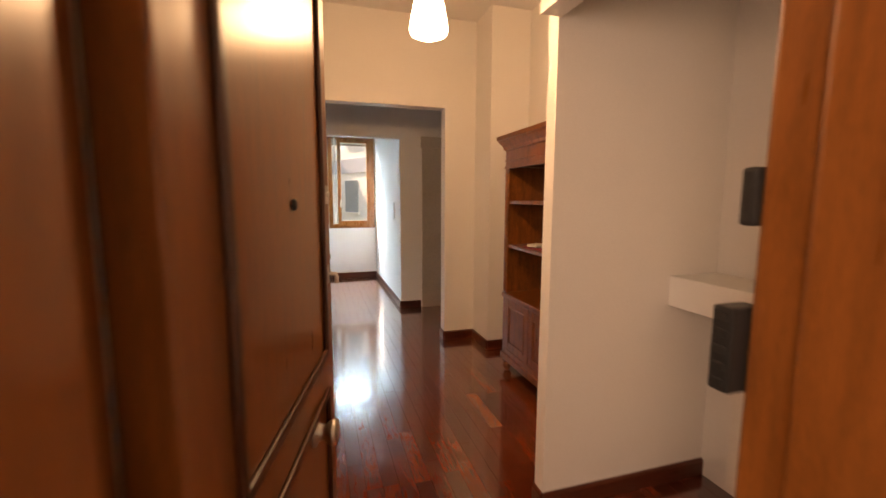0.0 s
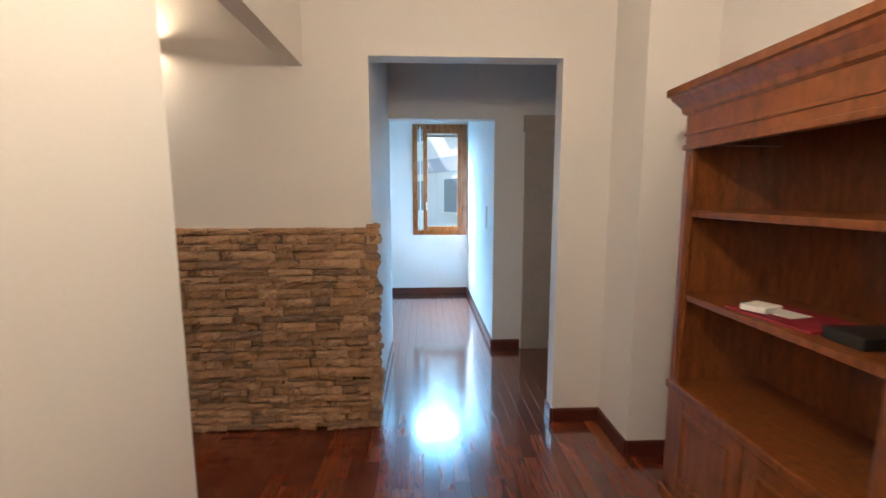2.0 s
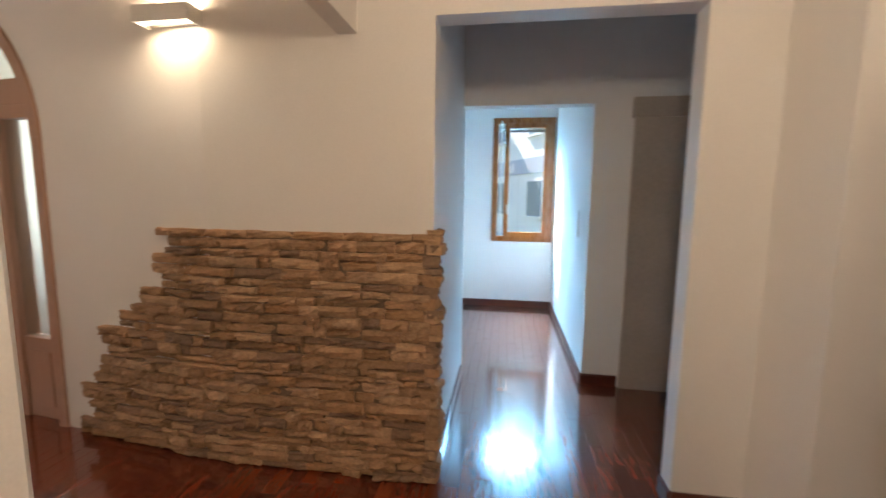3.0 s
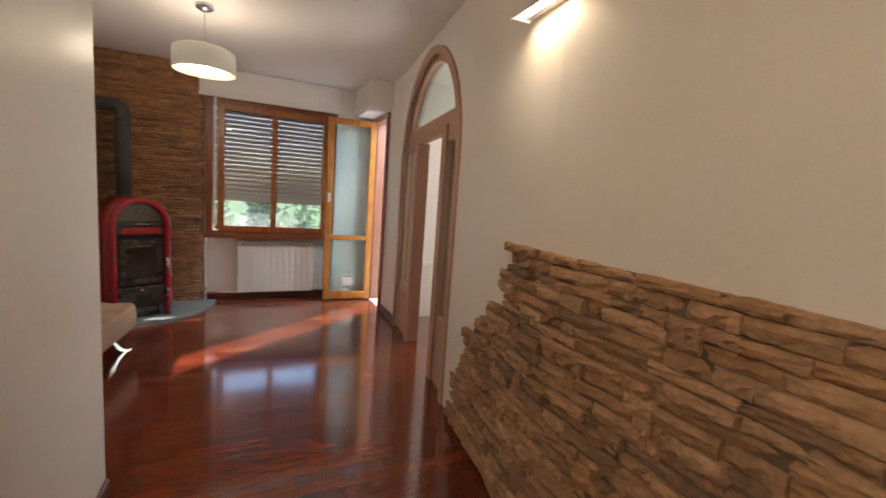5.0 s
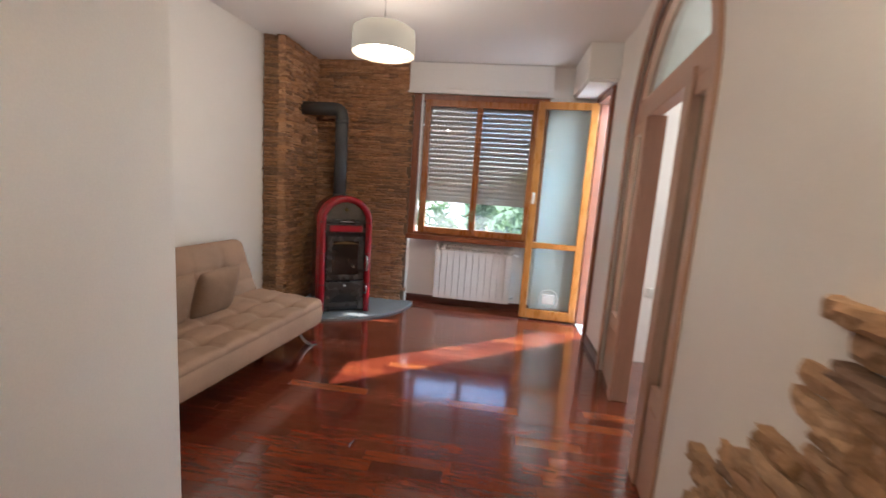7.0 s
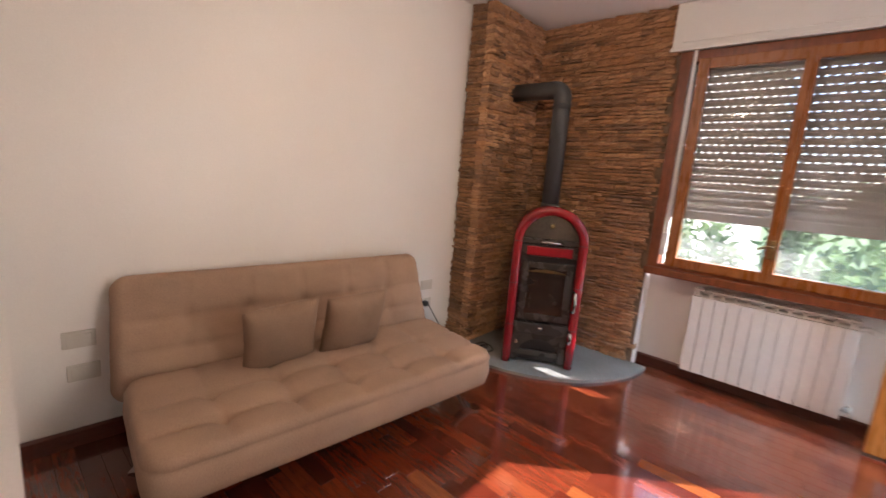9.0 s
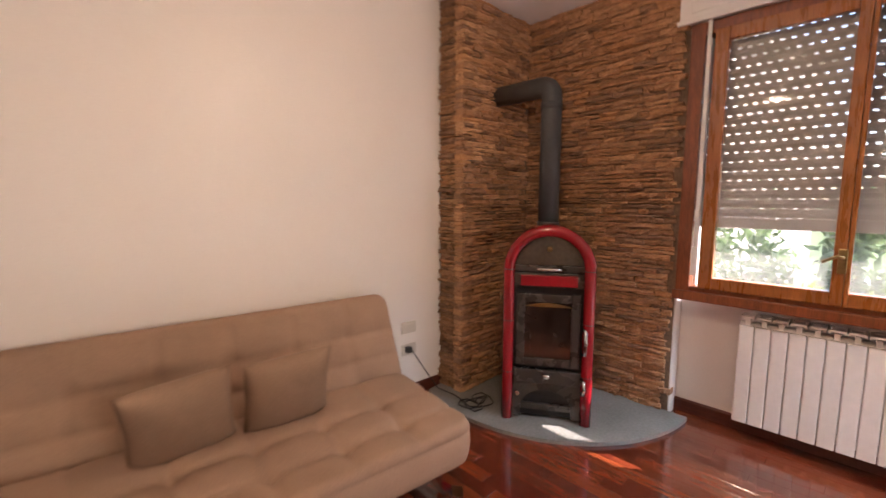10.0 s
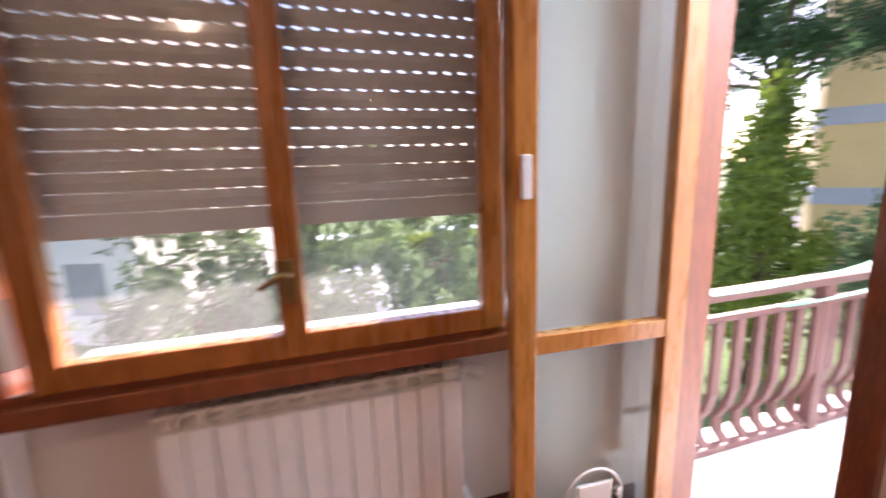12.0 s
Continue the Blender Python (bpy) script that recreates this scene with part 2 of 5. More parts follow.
def add_tube(bm, points, radius, sides=12, cap=True, radii=None):
    """A round tube along points."""
    pts = [Vector(p) for p in points]
    rings = []
    up = None
    for i, p in enumerate(pts):
        a = pts[max(i - 1, 0)]
        b = pts[min(i + 1, len(pts) - 1)]
        d = (b - a).normalized()
        if up is None:
            up = d.orthogonal().normalized()
        else:
            up = (up - d * up.dot(d)).normalized()
        side = d.cross(up)
        r = radii[i] if radii else radius
        rings.append([bm.verts.new(p + (up * math.cos(k * math.tau / sides) + side * math.sin(k * math.tau / sides)) * r) for k in range(sides)])
    for r0, r1 in zip(rings, rings[1:]):
        for k in range(sides):
            f = bm.faces.new((r0[k], r0[(k + 1) % sides], r1[(k + 1) % sides], r1[k]))
            f.smooth = True
    if cap:
        bm.faces.new(list(reversed(rings[0])))
        bm.faces.new(rings[-1])


def add_lathe(bm, profile, centre=(0, 0, 0), sides=32, close=False):
    """Turns (radius, height) pairs about the z axis."""
    c = Vector(centre)
    rings = [[bm.verts.new(c + Vector((max(r, 1e-4) * math.cos(k * math.tau / sides), max(r, 1e-4) * math.sin(k * math.tau / sides), z))) for k in range(sides)] for r, z in profile]
    pairs = list(zip(rings, rings[1:]))
    if close:
        pairs.append((rings[-1], rings[0]))
    for r0, r1 in pairs:
        for k in range(sides):
            f = bm.faces.new((r0[k], r0[(k + 1) % sides], r1[(k + 1) % sides], r1[k]))
            f.smooth = True


def add_prism(bm, outline, lo, hi, axis="z"):
    """Pushes a flat outline (a, b) from lo to hi along an axis."""
    def place(a, b, h):
        return {"z": (a, b, h), "y": (a, h, b), "x": (h, a, b)}[axis]
    r0 = [bm.verts.new(place(a, b, lo)) for a, b in outline]
    r1 = [bm.verts.new(place(a, b, hi)) for a, b in outline]
    n = len(outline)
    for k in range(n):
        bm.faces.new((r0[k], r0[(k + 1) % n], r1[(k + 1) % n], r1[k]))
    bm.faces.new(list(reversed(r0)))
    bm.faces.new(r1)


def mesh_of(bm, name, *mats):
    bmesh.ops.recalc_face_normals(bm, faces=bm.faces)
    me = bpy.data.meshes.new(name)
    bm.to_mesh(me)
    bm.free()
    for mt in mats:
        me.materials.append(mt)
    return me


def finish(bm, name, *mats, parent=None):
    ob = new(name, mesh_of(bm, name, *mats))
    ob.parent = parent
    return ob


def boxes(name, mat, items, bevel=0.0, parent=None, m=None):
    bm = bmesh.new()
    for lo, hi in items:
        add_box(bm, lo, hi, bevel, m)
    return finish(bm, name, mat, parent=parent)


def thing(name, label, category, m=None, group="", kind=""):
    ob = new(name)
    ob.empty_display_size = 0.1
    if m is not None:
        ob.matrix_world = m
    return tagged(ob, label, category, group, kind)


def structure(ob, label="", category=""):
    return tagged(ob, label, category, kind="structure")


# ---- large structure ----
H = 2.70
WX = -4.95
structure(boxes("floor", FLOOR_BASE, [((-5.3, -1.3, -0.15), (2.9, 4.46, -0.012)), ((-4.0, 4.46, -0.15), (2.9, 6.3, -0.012)), ((0.0, 6.3, -0.15), (1.46, 7.7, -0.012))]), "glossy dark red parquet floor", "floor")
HE = 2.98
structure(boxes("ceiling", CEIL, [((-5.35, 0.6, H), (-0.04, 4.6, H + 0.4)), ((-0.04, -1.3, HE), (2.9, 7.9, HE + 0.15)), ((-4.0, 4.6, H), (-0.04, 6.3, H + 0.4)), ((-1.2, -1.3, HE), (-0.04, 0.6, HE + 0.15))]), "plain white painted ceiling", "ceiling")
WALL = [
    ("wall_window", [((-5.3, 0.6, 0), (WX, 2.34, H)), ((-5.3, 2.34, 0), (WX - 0.12, 3.80, 0.79)), ((-5.3, 2.34, 2.37), (WX, 3.80, H)), ((-5.3, 3.80, 0), (WX, 4.46, H))]),
    ("wall_partition", [((-1.519, 0.6, 0), (-0.04, 2.268, H))]),
    ("wall_beam", [((-0.04, 2.44, 2.14), (0.05, 3.93, HE))]),
    ("wall_balcony", [((WX, 4.29, 2.36), (-4.24, 4.46, H)), ((-4.24, 4.29, 0), (-3.70, 4.46, H)), ((WX, 4.29, 0), (-4.86, 4.46, 2.36)), ((-4.0, 4.46, 0), (-3.88, 4.6, H))]),
    ("wall_passage", [((0.29, 4.05, 0), (0.41, 5.34, HE)), ((1.345, 5.22, 0), (2.9, 5.34, HE)), ((0.41, 5.22, 2.09), (1.345, 5.34, HE)),
                      ((0.0, 5.34, 0), (0.12, 7.5, HE)), ((1.345, 5.34, 0), (1.46, 7.5, HE)),
                      ((0.0, 7.5, 0), (0.556, 7.75, HE)), ((1.33, 7.5, 0), (1.46, 7.75, HE)), ((0.556, 7.5, 0), (1.33, 7.75, 0.865)), ((0.556, 7.5, 2.425), (1.33, 7.75, HE)),
                      ((2.78, 3.93, 0), (2.9, 5.22, HE)), ((0.12, 5.22, 0), (0.29, 5.34, HE))]),
    ("wall_opening", [((-0.75, 3.93, 0), (0.41, 4.05, HE)), ((1.52, 3.93, 0), (2.78, 4.05, HE)), ((0.41, 3.93, 2.2), (1.52, 4.05, HE)), ((1.819, 3.563, 0), (2.3, 3.93, HE))]),
    ("wall_bookcase", [((2.18, -0.2, 0), (2.3, 3.563, HE))]),
    ("wall_niche", [((1.28, 1.65, 0), (2.18, 1.72, HE)), ((1.2, 0.65, 2.07), (1.29, 1.65, HE)), ((1.28, 0.53, 0), (2.18, 0.65, HE))]),
    ("wall_entry", [((-0.04, 0.45, 0), (0.10, 0.65, HE)), ((1.13, 0.45, 0), (1.28, 0.65, HE)), ((0.10, 0.45, 2.16), (1.18, 0.65, HE))]),
    ("wall_stairwell", [((-1.0, -1.3, 0), (2.3, -1.18, HE)), ((-1.12, -1.3, 0), (-1.0, 0.6, HE)), ((2.18, -1.2, 0), (2.3, -0.2, HE)), ((-1.0, 0.45, 0), (-0.04, 0.6, HE)), ((1.28, 0.41, 0), (2.18, 0.53, HE))]),
    # its gap at x -3.6 to -2.7 is added, out of view, for the lamp
    ("wall_back_room", [((-4.0, 6.2, 0), (-3.6, 6.3, H)), ((-2.7, 6.2, 0), (0.0, 6.3, H)), ((-3.6, 6.2, 0), (-2.7, 6.3, 0.9)), ((-3.6, 6.2, 2.3), (-2.7, 6.3, H)), ((-4.0, 4.6, 0), (-3.88, 6.2, H)), ((0.0, 4.05, 0), (0.29, 6.3, H))]),
]
for nm, items in WALL:
    structure(boxes(nm, PAINT_WHITE if nm == "wall_passage" else PAINT, items), "smooth off-white plastered wall", "wall")
# wall beside the entrance door, its free end a little thicker
bm = bmesh.new()
add_prism(bm, [(-0.04, 0.65), (0.10, 0.65), (0.164, 2.425), (0.149, 2.44), (-0.04, 2.44)], 0, HE)
structure(finish(bm, "wall_entrance_side", PAINT), "smooth off-white plastered wall", "wall")
# wall behind the sofa, a little out of square
bm = bmesh.new()
add_prism(bm, [(-1.519, 0.6), (-1.519, 0.855), (-4.2, 1.0), (-4.2, 0.6)], 0, H)
add_prism(bm, [(-4.2, 0.6), (-4.2, 1.19), (WX, 1.215), (WX, 0.6)], 0, H)
structure(finish(bm, "wall_sofa", PAINT), "smooth off-white plastered wall", "wall")
# wall of the round-headed doorway, turned a few degrees; local x runs along it
ARCH = Matrix.Translation((-0.75, 3.93, 0)) @ Matrix.Rotation(math.atan2(0.28, -2.35), 4, "Z") @ Matrix.Diagonal((1, -1, 1, 1))
A0, A1, AZ = 1.14, 2.88, 1.72
AC, AR = (A0 + A1) / 2, (A1 - A0) / 2


def arch_line(r, n=32, lift=0.0):
    return [(AC + r * math.cos(math.pi * k / n), AZ + lift + r * math.sin(math.pi * k / n)) for k in range(n + 1)]


bm = bmesh.new()
add_prism(bm, [(0, 0), (A0, 0), (A0, H), (0, H)], 0, 0.12, "y")
add_prism(bm, [(A1, 0), (3.02, 0), (3.02, H), (A1, H)], 0, 0.12, "y")
line = arch_line(AR)
for (a0, b0), (a1, b1) in zip(line, line[1:]):
    add_prism(bm, [(a1, b1), (a0, b0), (a0, H), (a1, H)], 0, 0.12, "y")
ob = structure(finish(bm, "wall_arch", PAINT), "off-white wall with a round-headed doorway", "wall")
ob.data.transform(ARCH)
ob.data.flip_normals()

# ---- baseboards ----
def baseboard(p0, p1, h=0.085, d=0.014):
    a, b = Vector((*p0, 0)), Vector((*p1, 0))
    n = (b - a).length
    bm = bmesh.new()
    add_prism(bm, [(0, 0), (d, 0), (d, h - 0.012), (d * 0.5, h), (0, h)], 0, n, "x")
    ob = structure(finish(bm, "baseboard", BASEB), "dark red wooden baseboard", "baseboard")
    x = (b - a).normalized()
    y = Vector((-x.y, x.x, 0))
    ob.matrix_world = Matrix(((x.x, y.x, 0, a.x), (x.y, y.y, 0, a.y), (0, 0, 1, 0), (0, 0, 0, 1)))
    return ob


for p0, p1 in (((-5.069, 3.80), (-5.069, 2.34)), ((-4.95, 4.29), (-4.95, 3.80)), ((-3.72, 4.29), (-4.24, 4.29)), ((-4.2, 1.0), (-1.519, 0.855)),
               ((-1.519, 0.855), (-1.519, 2.268)), ((-1.519, 2.268), (-0.04, 2.268)), ((-0.04, 2.44), (0.162, 2.44)), ((0.163, 2.425), (0.1005, 0.66)),
               ((1.819, 3.93), (1.52, 3.93)), ((1.819, 3.563), (1.819, 3.93)), ((2.18, 3.563), (1.819, 3.563)), ((2.18, 1.65), (1.28, 1.65)), ((1.28, 1.65), (1.28, 1.72)),
               ((1.52, 3.93), (1.52, 4.05)), ((0.41, 5.22), (0.41, 4.05)), ((1.60, 5.22), (1.345, 5.22)), ((1.345, 5.22), (1.345, 7.5)), ((1.345, 7.5), (0.12, 7.5)), ((0.12, 7.5), (0.12, 5.34))):
    baseboard(p0, p1)


# ---- frames and windows ----
def frame_ring(bm, x0, x1, z0, z1, w, y0, y1, bevel=0.006, bottom=None):
    """Four rails of width w round a rectangle, in the xz plane."""
    bt = bottom if bottom is not None else w
    add_box(bm, (x0, y0, z0), (x0 + w, y1, z1), bevel)
    add_box(bm, (x1 - w, y0, z0), (x1, y1, z1), bevel)
    add_box(bm, (x0 + w - 0.001, y0 + 0.002, z1 - w), (x1 - w + 0.001, y1 - 0.002, z1), bevel)
    add_box(bm, (x0 + w - 0.001, y0 + 0.002, z0), (x1 - w + 0.001, y1 - 0.002, z0 + bt), bevel)


def pane(name, x0, x1, z0, z1, y, mat, parent, thick=0.005):
    ob = boxes(name, mat, [((x0, y, z0), (x1, y + thick, z1))], parent=parent)
    ob.visible_shadow = False
    return ob


# living room window: local x runs along the wall from the stone to the balcony, local -y faces the room
WIN = Matrix.Translation((WX, 2.34, 0)) @ Matrix.Rotation(math.pi / 2, 4, "Z")
win = thing("window_1", "varnished wooden two-leaf window with half-lowered roller shutter", "window", WIN, kind="structure")
bm = bmesh.new()
frame_ring(bm, 0.0, 1.46, 0.785, 2.375, 0.075, -0.035, 0.05)
add_box(bm, (-0.012, -0.05, 0.772), (1.472, -0.02, 0.83), 0.008)
finish(bm, "frame", PINE_DARK, parent=win)
for x0, x1, a, b in ((0.125, 0.745, 0.07, 0.048), (0.7455, 1.36, 0.02, 0.07)):
    bm = bmesh.new()
    add_box(bm, (x0, -0.052, 0.855), (x0 + a, 0.0, 2.315), 0.006)
    add_box(bm, (x1 - b, -0.052, 0.855), (x1, 0.0, 2.315), 0.006)
    add_box(bm, (x0 + a - 0.001, -0.05, 2.245), (x1 - b + 0.001, -0.002, 2.315), 0.006)
    add_box(bm, (x0 + a - 0.001, -0.05, 0.855), (x1 - b + 0.001, -0.002, 0.925), 0.006)
    leaf = finish(bm, "sash", PINE, parent=win)
    pane("pane", x0 + a - 0.003, x1 - b + 0.003, 0.922, 2.248, -0.02, DUSTY_GLASS, leaf)
bm = bmesh.new()
add_box(bm, (0.715, -0.07, 1.02), (0.75, -0.052, 1.14), 0.004)
add_tube(bm, [(0.733, -0.07, 1.10), (0.733, -0.10, 1.10), (0.72, -0.105, 1.11), (0.66, -0.105, 1.075)], 0.008, 8)
finish(bm, "handle", BRASS, parent=win)
bm = bmesh.new()
add_box(bm, (0.088, -0.05, 1.0), (0.108, -0.044, 2.40))
add_box(bm, (0.08, -0.055, 0.93), (0.115, -0.036, 1.10), 0.004)
add_box(bm, (0.085, -0.06, 1.25), (0.111, -0.042, 1.32), 0.003)
finish(bm, "shutter_strap", PLASTIC, parent=win)
bm = bmesh.new()
pitch = 0.052
row = 0
z = 1.225
add_box(bm, (0.09, 0.062, z - 0.012), (1.40, 0.078, z + 0.05), 0.003)
z += 0.05
while z < 2.36:
    gap = 0.004 if row < 3 else (0.0065 if row < 7 else 0.009)
    k = 0
    x = 0.09 - 0.0235 * (row % 2)
    while x < 1.36:
        add_box(bm, (x, 0.064, z - 0.001), (x + 0.026, 0.076, z + gap + 0.001))
        x += 0.047
    lo = z + gap
    add_prism(bm, [(0.064, lo), (0.070, lo - 0.001), (0.078, lo + 0.01), (0.080, lo + 0.03), (0.078, z + pitch - 0.004), (0.070, z + pitch), (0.064, z + pitch), (0.060, (lo + z + pitch) / 2)], 0.09, 1.40, "x")
    z += pitch
    row += 1
finish(bm, "shutter_slats", PVC, parent=win)
bm = bmesh.new()
add_box(bm, (0.03, 0.055, 0.83), (0.088, 0.09, 2.37))
add_box(bm, (1.402, 0.055, 0.83), (1.45, 0.09, 2.37))
add_box(bm, (0.06, 0.05, 0.78), (1.42, 0.38, 0.81), 0.006)
finish(bm, "sill", PAINT_WHITE, parent=win)
# shutter case over the window
bm = bmesh.new()
add_box(bm, (-0.06, -0.06, 2.38), (1.48, 0.02, 2.695), 0.004)
add_box(bm, (0.0, -0.066, 2.43), (1.42, -0.058, 2.66), 0.004)
add_box(bm, (-0.07, -0.07, 2.375), (1.49, -0.05, 2.40), 0.004)
ob = tagged(finish(bm, "shutter_case", PAINT_WHITE), "white painted wooden shutter case over the window", "shutter case")
ob.matrix_world = WIN

# balcony door, open against the window wall; local x runs from the hinge towards its free edge
DOOR = Matrix.Translation((-4.775, 4.275, 0)) @ Matrix.Rotation(math.radians(-93), 4, "Z")
door = thing("balcony_door", "open varnished pine balcony door with two glass panes", "door", DOOR)
bm = bmesh.new()
frame_ring(bm, 0.0, 0.60, 0.02, 2.32, 0.075, -0.025, 0.025, bottom=0.10)
add_box(bm, (0.07, -0.022, 0.80), (0.53, 0.022, 0.86), 0.005)
finish(bm, "leaf_frame", PINE_SUNLIT, parent=door)
pane("pane", 0.073, 0.527, 0.858, 2.247, 0.0, DOOR_GLASS, door)
pane("pane", 0.073, 0.527, 0.118, 0.802, 0.0, DOOR_GLASS, door)
bm = bmesh.new()
ring = [(0.30 + 0.105 * math.cos(a), 0.005, 0.245 + 0.105 * math.sin(a)) for a in [math.tau * k / 32 for k in range(33)]]
add_tube(bm, ring, 0.0055, 8, cap=False)
add_box(bm, (0.235, -0.004, 0.19), (0.365, 0.012, 0.30), 0.012)
add_box(bm, (0.20, -0.008, 0.235), (0.215, 0.014, 0.26), 0.003)
add_box(bm, (0.385, -0.008, 0.235), (0.40, 0.014, 0.26), 0.003)
tagged(finish(bm, "cat_flap", SOCKET, parent=door), "round clear plastic cat flap")
bm = bmesh.new()
add_box(bm, (0.545, -0.04, 1.27), (0.585, -0.025, 1.39), 0.006)
add_box(bm, (0.55, 0.025, 1.27), (0.58, 0.038, 1.39), 0.004)
tagged(finish(bm, "handle", PLASTIC, parent=door), "white plastic handle plate")
bm = bmesh.new()
for zz in (0.25, 1.15, 2.05):
    add_tube(bm, [(-0.008, -0.02, zz), (-0.008, -0.02, zz + 0.09)], 0.008, 8)
finish(bm, "hinge", BRASS, parent=door)
bm = bmesh.new()
add_box(bm, (-4.86, 4.26, 0), (-4.80, 4.36, 2.37), 0.006)
add_box(bm, (-4.835, 4.29, 0), (-4.775, 4.40, 2.35), 0.006)
add_box(bm, (-4.30, 4.26, 0), (-4.235, 4.40, 2.37), 0.006)
add_box(bm, (-4.86, 4.262, 2.31), (-4.235, 4.40, 2.372), 0.006)
structure(finish(bm, "door_1", PINE_DARK), "reddish varnished wooden balcony door frame", "door frame")
boxes_ob = boxes("strike_plate", PLASTIC, [((-4.308, 4.285, 1.0), (-4.299, 4.31, 1.17))], 0.003)
tagged(boxes_ob, "white strike plate on the door frame", "strike plate")
bm = bmesh.new()
add_box(bm, (-4.90, 4.02, 2.40), (-4.15, 4.29, 2.695), 0.004)
add_box(bm, (-4.88, 4.04, 2.375), (-4.17, 4.28, 2.402), 0.004)
tagged(finish(bm, "shutter_case", PAINT_WHITE), "white shutter case over the balcony door", "shutter case")
structure(boxes("threshold", CONCRETE, [((-4.80, 4.29, -0.02), (-4.30, 4.47, 0.008))], 0.004), "pale stone door threshold", "threshold")

# round-headed glazed screen with an open doorway in it
scr = thing("glazed_arch_screen", "pinkish painted wooden arched screen with hammered glass and open doorway", "door screen")
bm = bmesh.new()
for r0, r1, y0, y1 in ((AR + 0.035, AR - 0.03, -0.018, 0.0), (AR - 0.002, AR - 0.075, 0.03, 0.10)):
    o, i = arch_line(r0), arch_line(r1)
    for k in range(32):
        add_prism(bm, [o[k], o[k + 1], i[k + 1], i[k]], y0, y1, "y")
for x0, x1, y0, y1 in ((A0 - 0.035, A0 + 0.03, -0.018, 0.0), (A1 - 0.03, A1 + 0.035, -0.018, 0.0), (A0 + 0.002, A0 + 0.075, 0.03, 0.10), (A1 - 0.075, A1 - 0.002, 0.03, 0.10)):
    add_box(bm, (x0, y0, 0.0), (x1, y1, AZ), 0.004)
add_box(bm, (A0 + 0.07, 0.028, 1.915), (A1 - 0.07, 0.102, 2.06), 0.006)
D0, D1 = 1.54, 2.40
for x in (D0, D1):
    add_box(bm, (x - 0.04, 0.02, 0.0), (x + 0.04, 0.135, 1.916), 0.006)
    add_box(bm, (x - 0.055, 0.012, 0.0), (x + 0.055, 0.03, 1.93), 0.006)
add_box(bm, (D0 - 0.05, 0.012, 1.905), (D1 + 0.05, 0.03, 1.965), 0.006)
for x0, x1 in ((A0 + 0.07, D0 - 0.04), (D1 + 0.04, A1 - 0.07)):
    add_box(bm, (x0, 0.032, 0.0), (x1, 0.098, 0.52), 0.004)
    add_box(bm, (x0 + 0.05, 0.022, 0.08), (x1 - 0.05, 0.04, 0.44), 0.008)
    add_box(bm, (x0, 0.03, 1.84), (x1, 0.10, 1.916), 0.005)
ob = finish(bm, "screen_frame", ARCHWOOD, parent=scr)
bm = bmesh.new()
add_prism(bm, [p for p in arch_line(AR - 0.072, 48) if p[1] > 2.05], 0.06, 0.066, "y")
for x0, x1 in ((A0 + 0.07, D0 - 0.04), (D1 + 0.04, A1 - 0.07)):
    add_box(bm, (x0, 0.06, 0.51), (x1, 0.066, 1.85))
gl = finish(bm, "glazing", FROST, parent=scr)
gl.visible_shadow = False
for part in scr.children:
    part.data.transform(ARCH)
    part.data.flip_normals()
sock = boxes("wall_socket", PLASTIC, [((-3.88, 4.662, 0.581), (-3.865, 4.782, 0.661)), ((-3.866, 4.692, 0.601), (-3.858, 4.752, 0.641))], 0.003)
tagged(sock, "white plastic wall socket in the next room", "socket", "wall sockets")

# alcove window
AWIN = Matrix.Translation((0.556, 7.5, 0))
aw = thing("window_2", "orange varnished wooden window with one leaf ajar", "window", AWIN, kind="structure")
bm = bmesh.new()
frame_ring(bm, 0.0, 0.774, 0.865, 2.425, 0.07, -0.02, 0.06)
finish(bm, "frame", PINE, parent=aw)
bm = bmesh.new()
frame_ring(bm, 0.15, 0.70, 0.93, 2.36, 0.06, -0.03, 0.02)
finish(bm, "sash", PINE, parent=aw)
pane("pane", 0.208, 0.642, 0.988, 2.302, -0.005, GLASS, aw)
boxes("shutter_slats", PVC, [((0.07, 0.09, 2.26 + 0.045 * k), (0.70, 0.10, 2.30 + 0.045 * k)) for k in range(3)], 0.003, parent=aw)
bm = bmesh.new()
add_box(bm, (0.10, -0.05, 0.95), (0.12, -0.03, 2.38))
add_box(bm, (0.19, -0.05, 1.22), (0.205, -0.03, 1.34), 0.004)
finish(bm, "shutter_strap", PLASTIC, parent=aw)
sw = boxes("light_switch", PLASTIC, [((1.332, 5.62, 1.10), (1.345, 5.70, 1.32))], 0.004)
tagged(sw, "tall white plastic switch plate on the wall", "switch")
bd = thing("wardrobe_door", "plain beige closed door with a wider top board", "door")
boxes("panel", DOORGREY, [((1.615, 5.185, 0.0), (2.35, 5.219, 2.0))], 0.004, parent=bd)
boxes("top_board", DOORGREY, [((1.60, 5.165, 1.985), (2.37, 5.219, 2.12))], 0.005, parent=bd)

# entrance door and frame
ED = Matrix.Translation((0.2, 0.665, 0)) @ Matrix.Rotation(math.atan2(0.865, 0.191), 4, "Z")
ed = thing("entrance_door", "open brown wooden armoured entrance door with brass fittings", "door", ED)
boxes("leaf", DOORWOOD, [((0.0, -0.01, 0.012), (0.886, 0.06, 2.11))], 0.006, parent=ed)
bm = bmesh.new()
for z0, z1 in ((0.16, 0.80), (0.90, 1.98)):
    for x0, x1, a, b in ((0.13, 0.155, z0, z1), (0.76, 0.785, z0, z1), (0.13, 0.785, z0, z0 + 0.025), (0.13, 0.785, z1 - 0.025, z1)):
        add_box(bm, (x0, -0.022, a), (x1, -0.009, b), 0.006)
